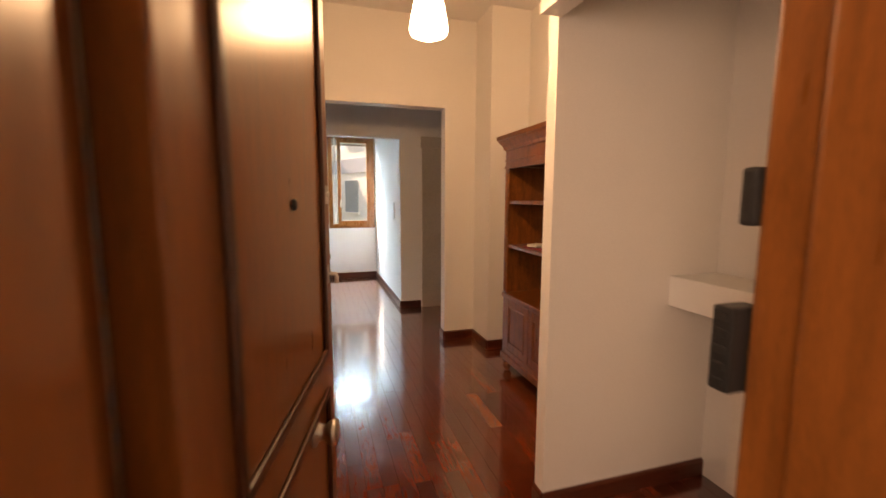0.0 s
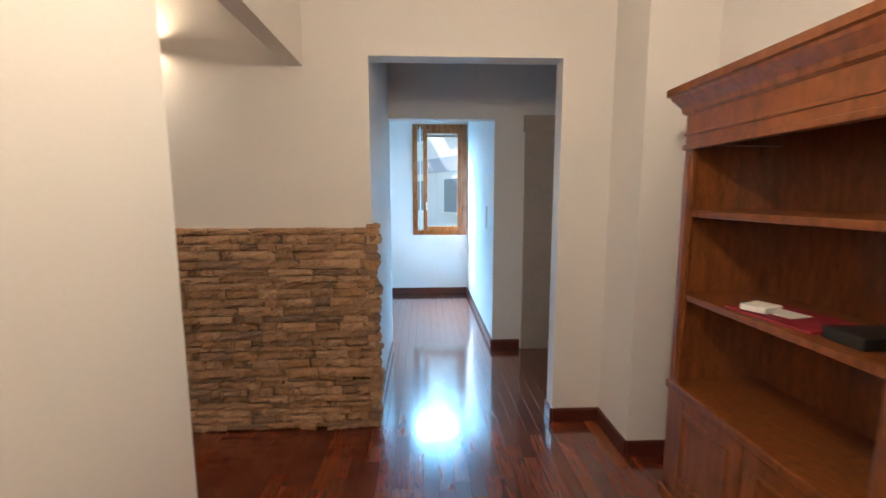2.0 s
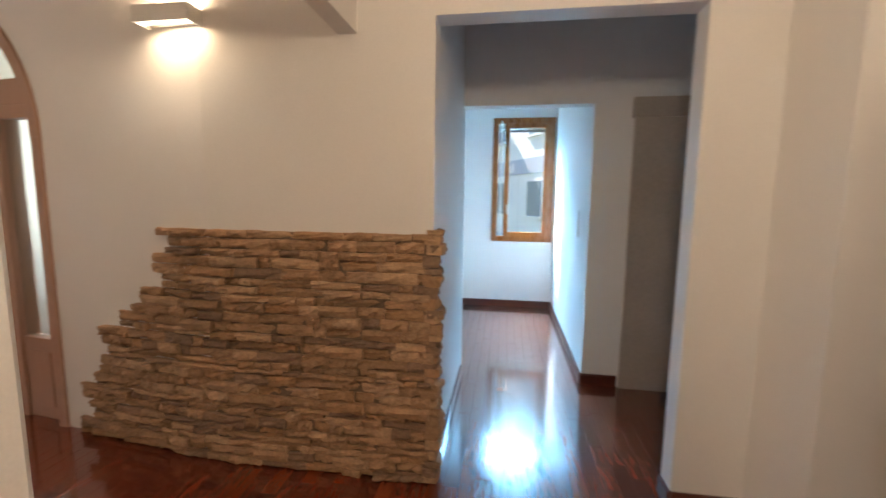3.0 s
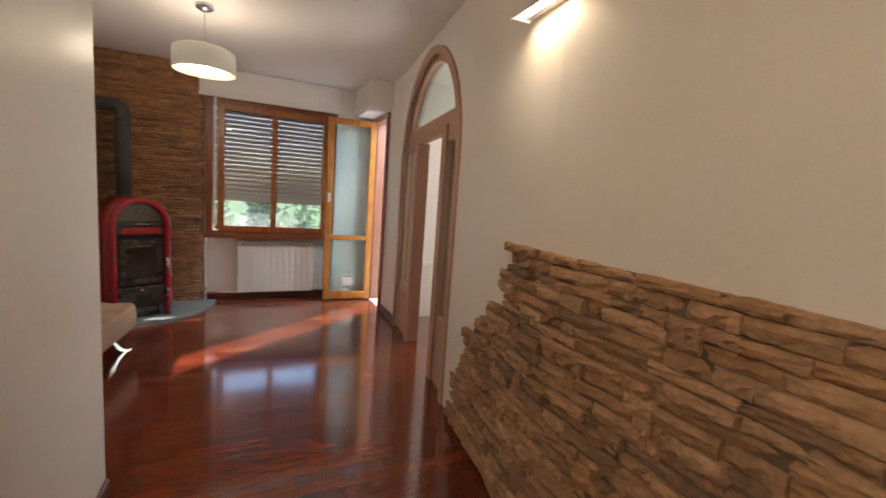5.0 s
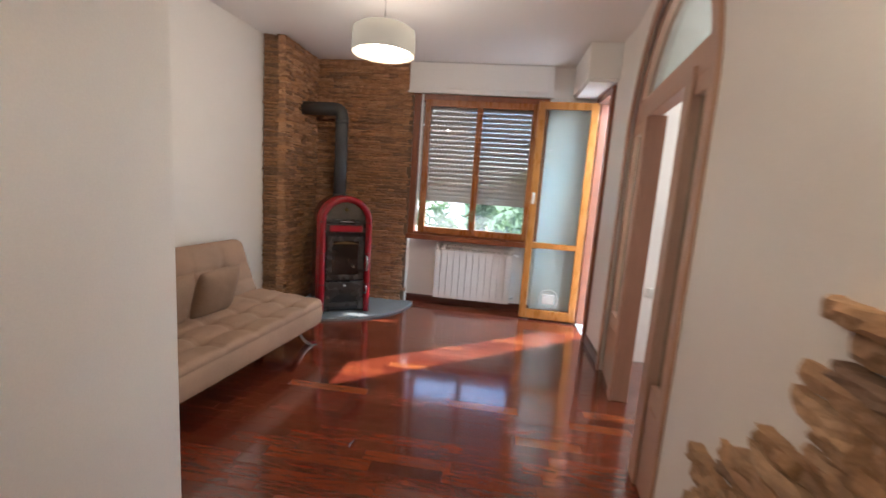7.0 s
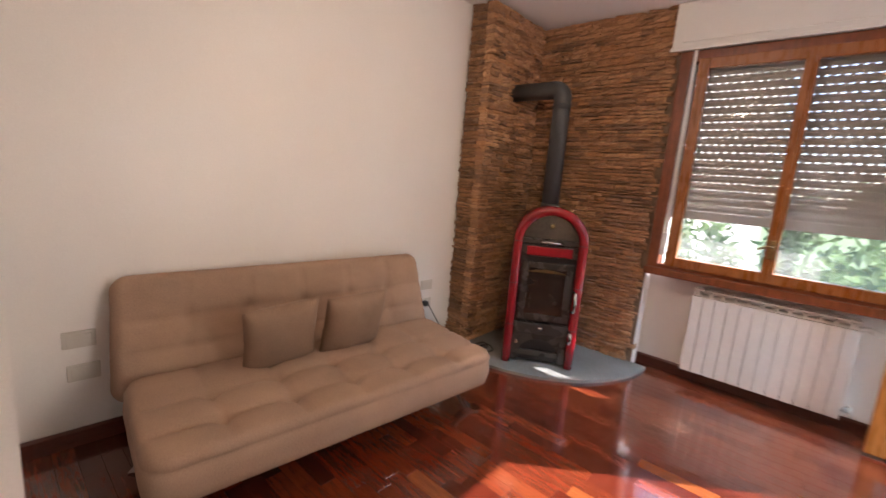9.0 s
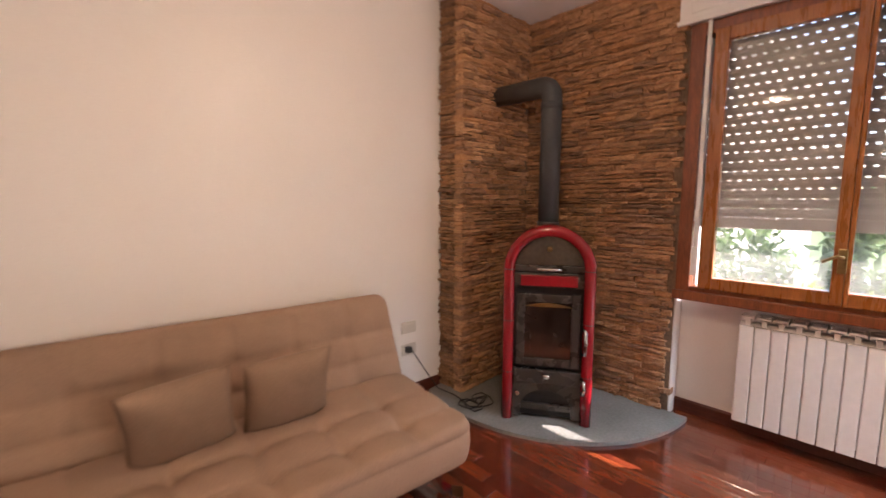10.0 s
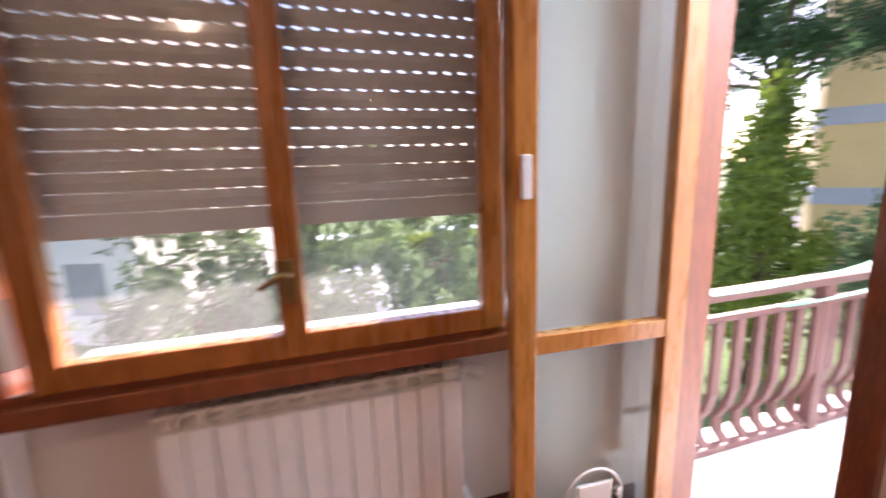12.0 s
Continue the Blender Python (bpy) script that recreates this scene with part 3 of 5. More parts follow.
tagged(finish(bm, "panel_moulding", DOORDARK, parent=ed), "dark raised panel moulding")
bm = bmesh.new()
prof = [(0.0, 0.0), (0.036, 0.0), (0.036, 0.008), (0.022, 0.014), (0.02, 0.03), (0.028, 0.038), (0.034, 0.05), (0.032, 0.062), (0.0, 0.066)]
add_lathe(bm, prof, sides=24)
for v in bm.verts:
    v.co = Vector((0.60 + v.co.x, -0.01 - v.co.z, 0.755 + v.co.y))
tagged(finish(bm, "knob", STEEL, parent=ed), "worn round metal knob")
bm = bmesh.new()
add_lathe(bm, [(0.0, 0), (0.013, 0), (0.013, 0.005), (0.007, 0.008), (0, 0.008)], sides=16)
for v in bm.verts:
    v.co = Vector((0.49 + v.co.x, -0.01 - v.co.z, 1.36 + v.co.y))
finish(bm, "peephole", IRON, parent=ed)
for zz, lever in ((1.385, False), (1.14, True)):
    bm = bmesh.new()
    add_box(bm, (0.822, -0.016, zz - 0.028), (0.854, -0.008, zz + 0.028), 0.014)
    add_tube(bm, [(0.838, -0.016, zz), (0.838, -0.021, zz)], 0.009, 14)
    if lever:
        add_tube(bm, [(0.838, -0.016, zz), (0.838, -0.034, zz), (0.837, -0.038, zz - 0.008), (0.834, -0.038, zz - 0.028)], 0.007, 8)
    tagged(finish(bm, "lock_plate", STEEL, parent=ed), "nickel lock escutcheon")
bm = bmesh.new()
for zz, r in ((0.85, 0.012), (1.0, 0.011), (1.25, 0.011), (0.6, 0.011)):
    add_tube(bm, [(0.885, 0.03, zz), (0.900, 0.03, zz)], r, 10)
add_box(bm, (0.886, 0.01, 0.5), (0.889, 0.05, 1.5), 0.001)
finish(bm, "bolt", STEEL, parent=ed)
bm = bmesh.new()
for sx, x0 in ((1, 0.10), (-1, 1.12)):
    def bar(a, b, y0, y1, bev=0.008):
        lo, hi = sorted((x0 + sx * a, x0 + sx * b))
        add_box(bm, (lo, y0, 0), (hi, y1, 2.16), bev)
    bar(0.0, 0.045, 0.43, 0.67)
    bar(0.045, 0.07, 0.43, 0.58)
    bar(-0.09, 0.01, 0.41, 0.45)
    bar(-0.065, -0.01, 0.395, 0.412, 0.012)
    bar(-0.025, 0.03, 0.40, 0.44, 0.016)
    bar(-0.11, -0.09, 0.40, 0.45, 0.01)
add_box(bm, (0.10, 0.43, 2.115), (1.18, 0.67, 2.16), 0.006)
add_box(bm, (0.01, 0.41, 2.15), (1.27, 0.45, 2.25), 0.008)
structure(finish(bm, "door_2", DOORWOOD), "moulded brown wooden entrance door frame", "door frame")
bm = bmesh.new()
add_box(bm, (1.065, 0.672, 1.33), (1.11, 0.70, 1.43), 0.008)
tagged(finish(bm, "latch_box", BLACK), "small dark latch box on the door frame", "latch")
bm = bmesh.new()
add_box(bm, (1.04, 0.672, 1.035), (1.11, 0.712, 1.19), 0.006)
for k in range(5):
    add_box(bm, (1.033, 0.68, 1.045 + 0.03 * k), (1.042, 0.705, 1.06 + 0.03 * k), 0.003)
tagged(finish(bm, "lock_strike", BLACK), "black metal lock strike box with bolt holes", "lock strike")

# niche beside the entrance
sh = boxes("niche_shelf", PAINT_WHITE, [((1.9, 0.66, 0.89), (2.179, 1.648, 1.03))], 0.006)
tagged(sh, "thick white shelf box in the entrance niche", "shelf")


def radiator(name, m, count, pitch, height, depth, label):
    """Aluminium radiator; local x along it, -y to the room, z from its foot."""
    rad = thing(name, label, "radiator", m, "radiators")
    bm = bmesh.new()
    for k in range(count):
        x = k * pitch
        add_box(bm, (x + 0.0015, -depth, 0.0), (x + pitch - 0.0015, -depth + 0.03, height - 0.055), 0.006)
        add_box(bm, (x + pitch / 2 - 0.012, -depth + 0.03, 0.02), (x + pitch / 2 + 0.012, -0.01, height - 0.02), 0.003)
        add_box(bm, (x + 0.004, -depth + 0.008, height - 0.02), (x + 0.012, -0.012, height), 0.002)
        add_box(bm, (x + pitch - 0.012, -depth + 0.008, height - 0.02), (x + pitch - 0.004, -0.012, height), 0.002)
        add_box(bm, (x + 0.004, -depth + 0.006, height - 0.012), (x + pitch - 0.004, -depth + 0.03, height), 0.003)
        add_box(bm, (x + 0.004, -0.03, height - 0.012), (x + pitch - 0.004, -0.012, height), 0.003)
    add_tube(bm, [(0, -depth / 2, 0.05), (count * pitch, -depth / 2, 0.05)], 0.02, 10)
    add_tube(bm, [(0, -depth / 2, height - 0.06), (count * pitch, -depth / 2, height - 0.06)], 0.02, 10)
    finish(bm, "element", RADIATOR, parent=rad)
    bm = bmesh.new()
    xe = count * pitch
    add_tube(bm, [(xe, -depth / 2, height - 0.05), (xe + 0.05, -depth / 2, height - 0.05)], 0.014, 10)
    add_tube(bm, [(xe + 0.045, -depth / 2, height - 0.05), (xe + 0.09, -depth / 2 - 0.02, height - 0.065)], 0.021, 12)
    add_tube(bm, [(xe + 0.04, -depth / 2, height - 0.05), (xe + 0.04, 0.0, height - 0.05)], 0.009, 8)
    tagged(finish(bm, "valve", PLASTIC, parent=rad), "white thermostatic valve")
    bm = bmesh.new()
    add_tube(bm, [(xe, -depth / 2, 0.05), (xe + 0.04, -depth / 2, 0.05)], 0.014, 10)
    add_tube(bm, [(xe + 0.04, -depth / 2 - 0.01, 0.05), (xe + 0.04, 0.0, 0.05)], 0.013, 10)
    finish(bm, "return_pipe", PLASTIC, parent=rad)
    for k in (1, count - 2):
        bm = bmesh.new()
        add_box(bm, (k * pitch - 0.01, -0.012, height - 0.12), (k * pitch + 0.01, 0.0, height - 0.05), 0.002)
        finish(bm, "bracket", PLASTIC, parent=rad)
    return rad


radiator("radiator", Matrix.Translation((-5.07, 2.675, 0.10)) @ Matrix.Rotation(math.pi / 2, 4, "Z"), 12, 0.074, 0.625, 0.13, "cream enamelled aluminium radiator under the window")
radiator("radiator", Matrix.Translation((2.18, 1.42, 0.12)) @ Matrix.Rotation(-math.pi / 2, 4, "Z"), 8, 0.078, 0.68, 0.13, "cream aluminium radiator under the niche shelf")

# ---- bookcase ----
BC = Matrix.Translation((1.77, 2.28, 0)) @ Matrix.Rotation(math.pi / 2, 4, "Z") @ Matrix.Diagonal((1, -1, 1, 1))
bc = thing("bookcase", "walnut bookcase with moulded cornice, open shelves and panelled doors", "bookcase")
BW, BD = 0.86, 0.40


def bc_part(name, items, bevel=0.004, mat=WALNUT):
    groups = [[it] for it in items] if name in ("side", "shelf", "stile") else [items]
    for g in groups:
        ob = boxes(name, mat, g, bevel, parent=bc)
        ob.data.transform(BC)
        ob.data.flip_normals()


bc_part("side", [((0, 0.012, 0.14), (0.028, BD, 1.615)), ((BW - 0.028, 0.012, 0.14), (BW, BD, 1.615))])
bc_part("stile", [((0, 0, 0.14), (0.055, 0.02, 1.63)), ((BW - 0.055, 0, 0.14), (BW, 0.02, 1.63)), ((0.012, -0.008, 0.66), (0.043, 0.002, 1.58)), ((BW - 0.043, -0.008, 0.66), (BW - 0.012, 0.002, 1.58))])
bc_part("back_panel", [((0.02, BD - 0.018, 0.14), (BW - 0.02, BD - 0.004, 1.70))])
bc_part("shelf", [((0.03, 0.012, z0), (BW - 0.03, BD - 0.02, z0 + 0.026)) for z0 in (0.995, 1.335)])
bc_part("base_top", [((-0.006, -0.012, 0.60), (BW + 0.006, BD, 0.64))], 0.01)
bc_part("plinth", [((-0.012, -0.014, 0.095), (BW + 0.012, BD, 0.15)), ((0.0, 0.0, 0.14), (BW, 0.02, 0.19))], 0.012)
bc_part("frieze", [((0, 0, 1.61), (BW, 0.03, 1.74)), ((-0.006, -0.008, 1.60), (BW + 0.006, 0.03, 1.622)), ((-0.004, -0.006, 1.655), (BW + 0.004, 0.03, 1.667)), ((0, 0.028, 1.617), (0.03, BD, 1.74)), ((BW - 0.03, 0.028, 1.617), (BW, BD, 1.74))])
bm = bmesh.new()
steps = [(0.0, 1.735), (0.012, 1.745), (0.016, 1.765), (0.03, 1.785), (0.042, 1.80), (0.046, 1.812), (0.056, 1.818), (0.056, 1.845), (0.0, 1.85)]
rings = [[bm.verts.new(p) for p in ((-a, -a, z0), (BW + a, -a, z0), (BW + a, BD, z0), (-a, BD, z0))] for a, z0 in steps]
for r0, r1 in zip(rings, rings[1:]):
    for k in range(4):
        bm.faces.new((r0[k], r0[(k + 1) % 4], r1[(k + 1) % 4], r1[k]))
bm.faces.new(rings[-1])
bm.faces.new(list(reversed(rings[0])))
ob = finish(bm, "cornice", WALNUT, parent=bc)
ob.data.transform(BC)
ob.data.flip_normals()
for x0, x1 in ((0.058, 0.425), (0.435, BW - 0.058)):
    bm = bmesh.new()
    frame_ring(bm, x0, x1, 0.195, 0.597, 0.055, -0.004, 0.018, 0.004)
    frame_ring(bm, x0 + 0.052, x1 - 0.052, 0.247, 0.545, 0.016, -0.012, 0.008, 0.006)
    add_box(bm, (x0 + 0.05, 0.004, 0.245), (x1 - 0.05, 0.014, 0.547))
    d = finish(bm, "door", WALNUT, parent=bc)
    d.data.transform(BC)
    d.data.flip_normals()
bm = bmesh.new()
for fx, fy in ((0.04, 0.03), (BW - 0.04, 0.03), (0.04, BD - 0.05), (BW - 0.04, BD - 0.05)):
    bm = bmesh.new()
    add_lathe(bm, [(0.0, 0.0), (0.018, 0.0), (0.024, 0.012), (0.034, 0.035), (0.036, 0.055), (0.026, 0.075), (0.02, 0.082), (0.03, 0.09), (0.03, 0.1)], centre=(fx, fy, 0), sides=18)
    f = finish(bm, "bun_foot", WALNUT, parent=bc)
    f.data.transform(BC)
    f.data.flip_normals()


def bc_thing(name, label, category, items, mat, bevel=0.003, rz=0.0, at=(0, 0, 0)):
    ob = boxes(name, mat, items, bevel)
    ob.matrix_world = Matrix.Translation((1.77 + at[1], 2.28 + at[0], at[2])) @ Matrix.Rotation(rz, 4, "Z")
    return tagged(ob, label, category)


TOPS = 1.0215
bc_thing("folder", "dark red cardboard folder lying on the shelf", "folder", [((-0.11, -0.15, 0), (0.11, 0.15, 0.008))], BOOKRED, 0.002, 0.12, (0.46, 0.15, TOPS))
bc_thing("paper_sheet", "white paper sheet under the red folder edge", "paper", [((-0.045, -0.06, 0), (0.045, 0.06, 0.002))], PAPER, 0, 0.2, (0.49, 0.14, TOPS + 0.009))
bc_thing("box_file", "dark box lying on the bookcase shelf", "box", [((-0.1, -0.06, 0), (0.1, 0.06, 0.035))], BLACK, 0.004, -0.05, (0.22, 0.17, TOPS))
bm = bmesh.new()
add_box(bm, (-0.05, -0.04, 0), (0.05, 0.04, 0.02), 0.004)
add_tube(bm, [(0.02 + 0.02 * math.cos(a), 0.05 + 0.02 * math.sin(a), 0.004) for a in [math.tau * k / 12 for k in range(13)]], 0.003, 6, cap=False)
ob = tagged(finish(bm, "key_box", PAPER), "small pale box with keys on the shelf", "box")
ob.matrix_world = Matrix.Translation((1.86, 2.80, TOPS + 0.012)) @ Matrix.Rotation(0.4, 4, "Z")

# ---- stove ----
ST = Matrix.Translation((-4.24, 1.87, 0.026)) @ Matrix.Rotation(math.radians(-57), 4, "Z")
stove = thing("wood_stove", "red enamelled arched wood stove with black iron door", "stove", ST)
SW, SR, SZ = 0.265, 0.265, 0.935


def arch_path(r, y, z0=0.0, n=24, cz=SZ):
    return [(r, y, z0 + (cz - z0) * k / 6) for k in range(6)] + [(r * math.cos(math.pi * k / n), y, cz + r * math.sin(math.pi * k / n)) for k in range(n + 1)] + [(-r, y, cz - (cz - z0) * k / 6) for k in range(1, 7)]


bm = bmesh.new()
add_tube(bm, arch_path(SR - 0.032, -0.03, 0.0), 0.034, 14)
tagged(finish(bm, "enamel_rim", RED, parent=stove), "glossy red tubular rim")
bm = bmesh.new()
o, i = arch_path(SR - 0.004, -0.05, 0.02), arch_path(SR - 0.03, -0.05, 0.02)
for k in range(len(o) - 1):
    vs = [bm.verts.new(p) for p in (o[k], o[k + 1], (o[k + 1][0], -0.46, o[k + 1][2]), (o[k][0], -0.46, o[k][2]))]
    f = bm.faces.new(vs)
    f.smooth = True
bmesh.ops.remove_doubles(bm, verts=bm.verts, dist=0.0005)
bmesh.ops.solidify(bm, geom=bm.faces[:], thickness=0.02)
finish(bm, "enamel_side", RED, parent=stove)
bm = bmesh.new()
prof = [(x, z0) for x, _, z0 in arch_path(SR - 0.045, 0, 0.02)]
add_prism(bm, prof, -0.45, -0.055, "y")
finish(bm, "body", IRON, parent=stove)
bm = bmesh.new()
add_prism(bm, [(x, z0 + 0.0) for x, _, z0 in arch_path(0.19, 0, 0.96, cz=0.965)][6:-6], -0.056, -0.04, "y")
tagged(finish(bm, "oven_glass", OVEN, parent=stove), "dark arched oven glass")
bm = bmesh.new()
add_box(bm, (-0.205, -0.056, 0.83), (0.205, -0.03, 0.915), 0.004)
add_box(bm, (-0.2, -0.056, 0.925), (0.2, -0.035, 0.96), 0.004)
frame_ring(bm, -0.185, 0.185, 0.345, 0.79, 0.05, -0.056, -0.02, 0.006)
add_box(bm, (-0.2, -0.056, 0.06), (0.2, -0.035, 0.1), 0.004)
add_box(bm, (-0.2, -0.056, 0.235), (0.2, -0.012, 0.325), 0.01)
pts = [(0.2, 0.06), (0.2, 0.24), (-0.2, 0.24), (-0.2, 0.06), (-0.155, 0.06)] + [(-0.15 + 0.3 * k / 12, 0.10 + 0.10 * math.sin(math.pi * k / 12) ** 0.6) for k in range(13)] + [(0.155, 0.06)]
for k in range(12):
    a, b = -0.15 + 0.3 * k / 12, -0.15 + 0.3 * (k + 1) / 12
    za, zb = 0.10 + 0.10 * math.sin(math.pi * k / 12) ** 0.6, 0.10 + 0.10 * math.sin(math.pi * (k + 1) / 12) ** 0.6
    add_prism(bm, [(a, za), (b, zb), (b, 0.236), (a, 0.236)], -0.05, -0.025, "y")
add_box(bm, (-0.2, -0.05, 0.02), (-0.149, -0.025, 0.236), 0.003)
add_box(bm, (0.149, -0.05, 0.02), (0.2, -0.025, 0.236), 0.003)
finish(bm, "iron_front", IRON_FRONT, parent=stove)
boxes("fire_glass", SOOT, [((-0.137, -0.045, 0.393), (0.137, -0.034, 0.745))], 0.002, parent=stove)
bm = bmesh.new()
arcp = [(-0.137 + 0.274 * k / 12, 0.715 + 0.022 * math.sin(math.pi * k / 12)) for k in range(13)]
for (a0, b0), (a1, b1) in zip(arcp, arcp[1:]):
    add_prism(bm, [(a0, 0.712), (a1, 0.712), (a1, b1), (a0, b0)], -0.034, -0.03, "y")
tagged(finish(bm, "brass_strip", BRASS, parent=stove), "curved brass strip")
bm = bmesh.new()
add_lathe(bm, [(0, 0), (0.016, 0.0), (0.016, 0.006), (0, 0.008)], sides=16)
for v in bm.verts:
    if abs(v.co.z) < 0.02:
        v.co = Vector((v.co.x, -0.04 + v.co.z, 1.06 + v.co.y))
tagged(finish(bm, "brass_dial", BRASS, parent=stove), "brass dial")
boxes("enamel_band", RED, [((-0.165, -0.032, 0.838), (0.165, -0.016, 0.905))], 0.008, parent=stove)
bm = bmesh.new()
add_tube(bm, [(-0.07, -0.03, 0.945), (-0.065, 0.0, 0.942), (0.065, 0.0, 0.942), (0.07, -0.03, 0.945)], 0.009, 10)
tagged(finish(bm, "oven_handle", CHROME, parent=stove), "chrome handle")
for z0, z1 in ((0.44, 0.60), (0.20, 0.29)):
    bm = bmesh.new()
    add_tube(bm, [(-0.205, -0.02, z0), (-0.212, 0.02, z0 + 0.01), (-0.214, 0.03, (z0 + z1) / 2), (-0.212, 0.02, z1 - 0.01), (-0.205, -0.02, z1)], 0.011, 10)
    tagged(finish(bm, "door_handle", CHROME, parent=stove), "chrome handle")
bm = bmesh.new()
add_tube(bm, [(0.17, -0.03, 0.17), (0.17, 0.0, 0.17)], 0.014, 12)
finish(bm, "air_knob", CHROME, parent=stove)
bm = bmesh.new()
add_lathe(bm, [(0, 0), (0.024, 0), (0.024, 0.004), (0, 0.006)], sides=16)
for v in bm.verts:
    if abs(v.co.z) < 0.008:
        v.co = Vector((v.co.x, -0.012 + v.co.z, 0.285 + v.co.y * 0.6))
tagged(finish(bm, "badge", CHROME, parent=stove), "small oval chrome badge")
for yy, x in ((0.62, 1), (0.3, 1), (0.62, -1), (0.3, -1), (0.935, 1), (0.935, -1)):
    bm = bmesh.new()
    add_tube(bm, [(x * 0.233, -0.03, yy), (x * 0.233, -0.03, yy + 0.004)], 0.0355, 14)
    finish(bm, "rim_joint", IRON, parent=stove)
# flue pipe: up, elbow, and into the stone pillar
PX, PY = -4.546, 1.662
bm = bmesh.new()
pth = [(PX, PY, 1.20), (PX, PY, 1.9), (PX, PY, 2.03)] + [(PX, PY - 0.07 + 0.07 * math.cos(a), 2.03 + 0.07 * math.sin(a)) for a in [math.pi / 2 * k / 6 for k in range(1, 7)]] + [(PX, 1.2, 2.10)]
add_tube(bm, pth, 0.066, 20)
add_tube(bm, [(PX, PY, 1.2), (PX, PY, 1.235)], 0.072, 20)
add_tube(bm, [(PX, PY, 1.95), (PX, PY, 1.99)], 0.068, 20)
tagged(finish(bm, "flue_pipe", FLUE), "matt grey enamelled stove flue pipe with elbow", "flue pipe")
# hearth slab, a round-fronted slate
bm = bmesh.new()
outl = [(-4.948, 1.05), (-4.2, 1.02)] + [(-4.95 + 1.0 * math.cos(a), 1.45 + 1.0 * math.sin(a)) for a in [radians(-24 + 113.6 * k / 30) for k in range(31)]]
add_prism(bm, outl, 0.0, 0.024)
tagged(finish(bm, "hearth_slab", SLATE), "grey slate hearth slab with rounded front edge", "hearth")
bm = bmesh.new()
rnd = random.Random(4)
pts = [(-3.86, 0.99, 0.37), (-3.9, 1.03, 0.34), (-3.98, 1.06, 0.2), (-4.05, 1.12, 0.06), (-4.1, 1.25, 0.032)]
for k in range(34):
    a = k * 0.75
    pts.append((-4.12 - 0.07 * math.sin(a * 0.31) + 0.07 * math.cos(a), 1.42 + 0.1 * math.sin(a) * math.sin(a * 0.23 + 1), 0.032 + 0.006 * (k % 3)))
add_tube(bm, pts, 0.0042, 6)
add_box(bm, (-3.9, 0.985, 0.33), (-3.86, 1.03, 0.37), 0.008)
tagged(finish(bm, "power_cable", BLACK), "tangled black power cable on the hearth", "cable")


def plate(name, u, z0, w, h, label):
    """A plate on the sofa wall at x = u."""
    y = 0.855 + (1.0 - 0.855) * (-1.519 - u) / 2.681
    bm = bmesh.new()
    add_box(bm, (-w / 2, 0, z0 - h / 2), (w / 2, 0.010, z0 + h / 2), 0.004)
    add_box(bm, (-w / 2 + 0.015, 0.008, z0 - h / 2 + 0.015), (w / 2 - 0.015, 0.014, z0 + h / 2 - 0.015), 0.003)
    for k in (-1, 0, 1):
        add_box(bm, (k * 0.025 - 0.004, 0.013, z0 - 0.008), (k * 0.025 + 0.004, 0.0155, z0 + 0.008), 0.002)
    ob = tagged(finish(bm, name, SOCKET), label, "socket", "wall sockets")
    ob.matrix_world = Matrix.Translation((u, y, 0)) @ Matrix.Rotation(-0.054, 4, "Z")


for u, z0 in ((-3.90, 0.50), (-3.90, 0.345), (-1.76, 0.52), (-1.77, 0.36)):
    plate("wall_socket", u, z0, 0.12, 0.08, "off-white plastic wall socket plate")

# ---- sofa bed ----
SO = Matrix.Translation((-3.57, 1.17, 0)) @ Matrix.Rotation(radians(-6.0), 4, "Z")
sofa = thing("sofa_bed", "taupe suede click-clack sofa bed with tufted seat", "sofa", SO)
SL = 1.72


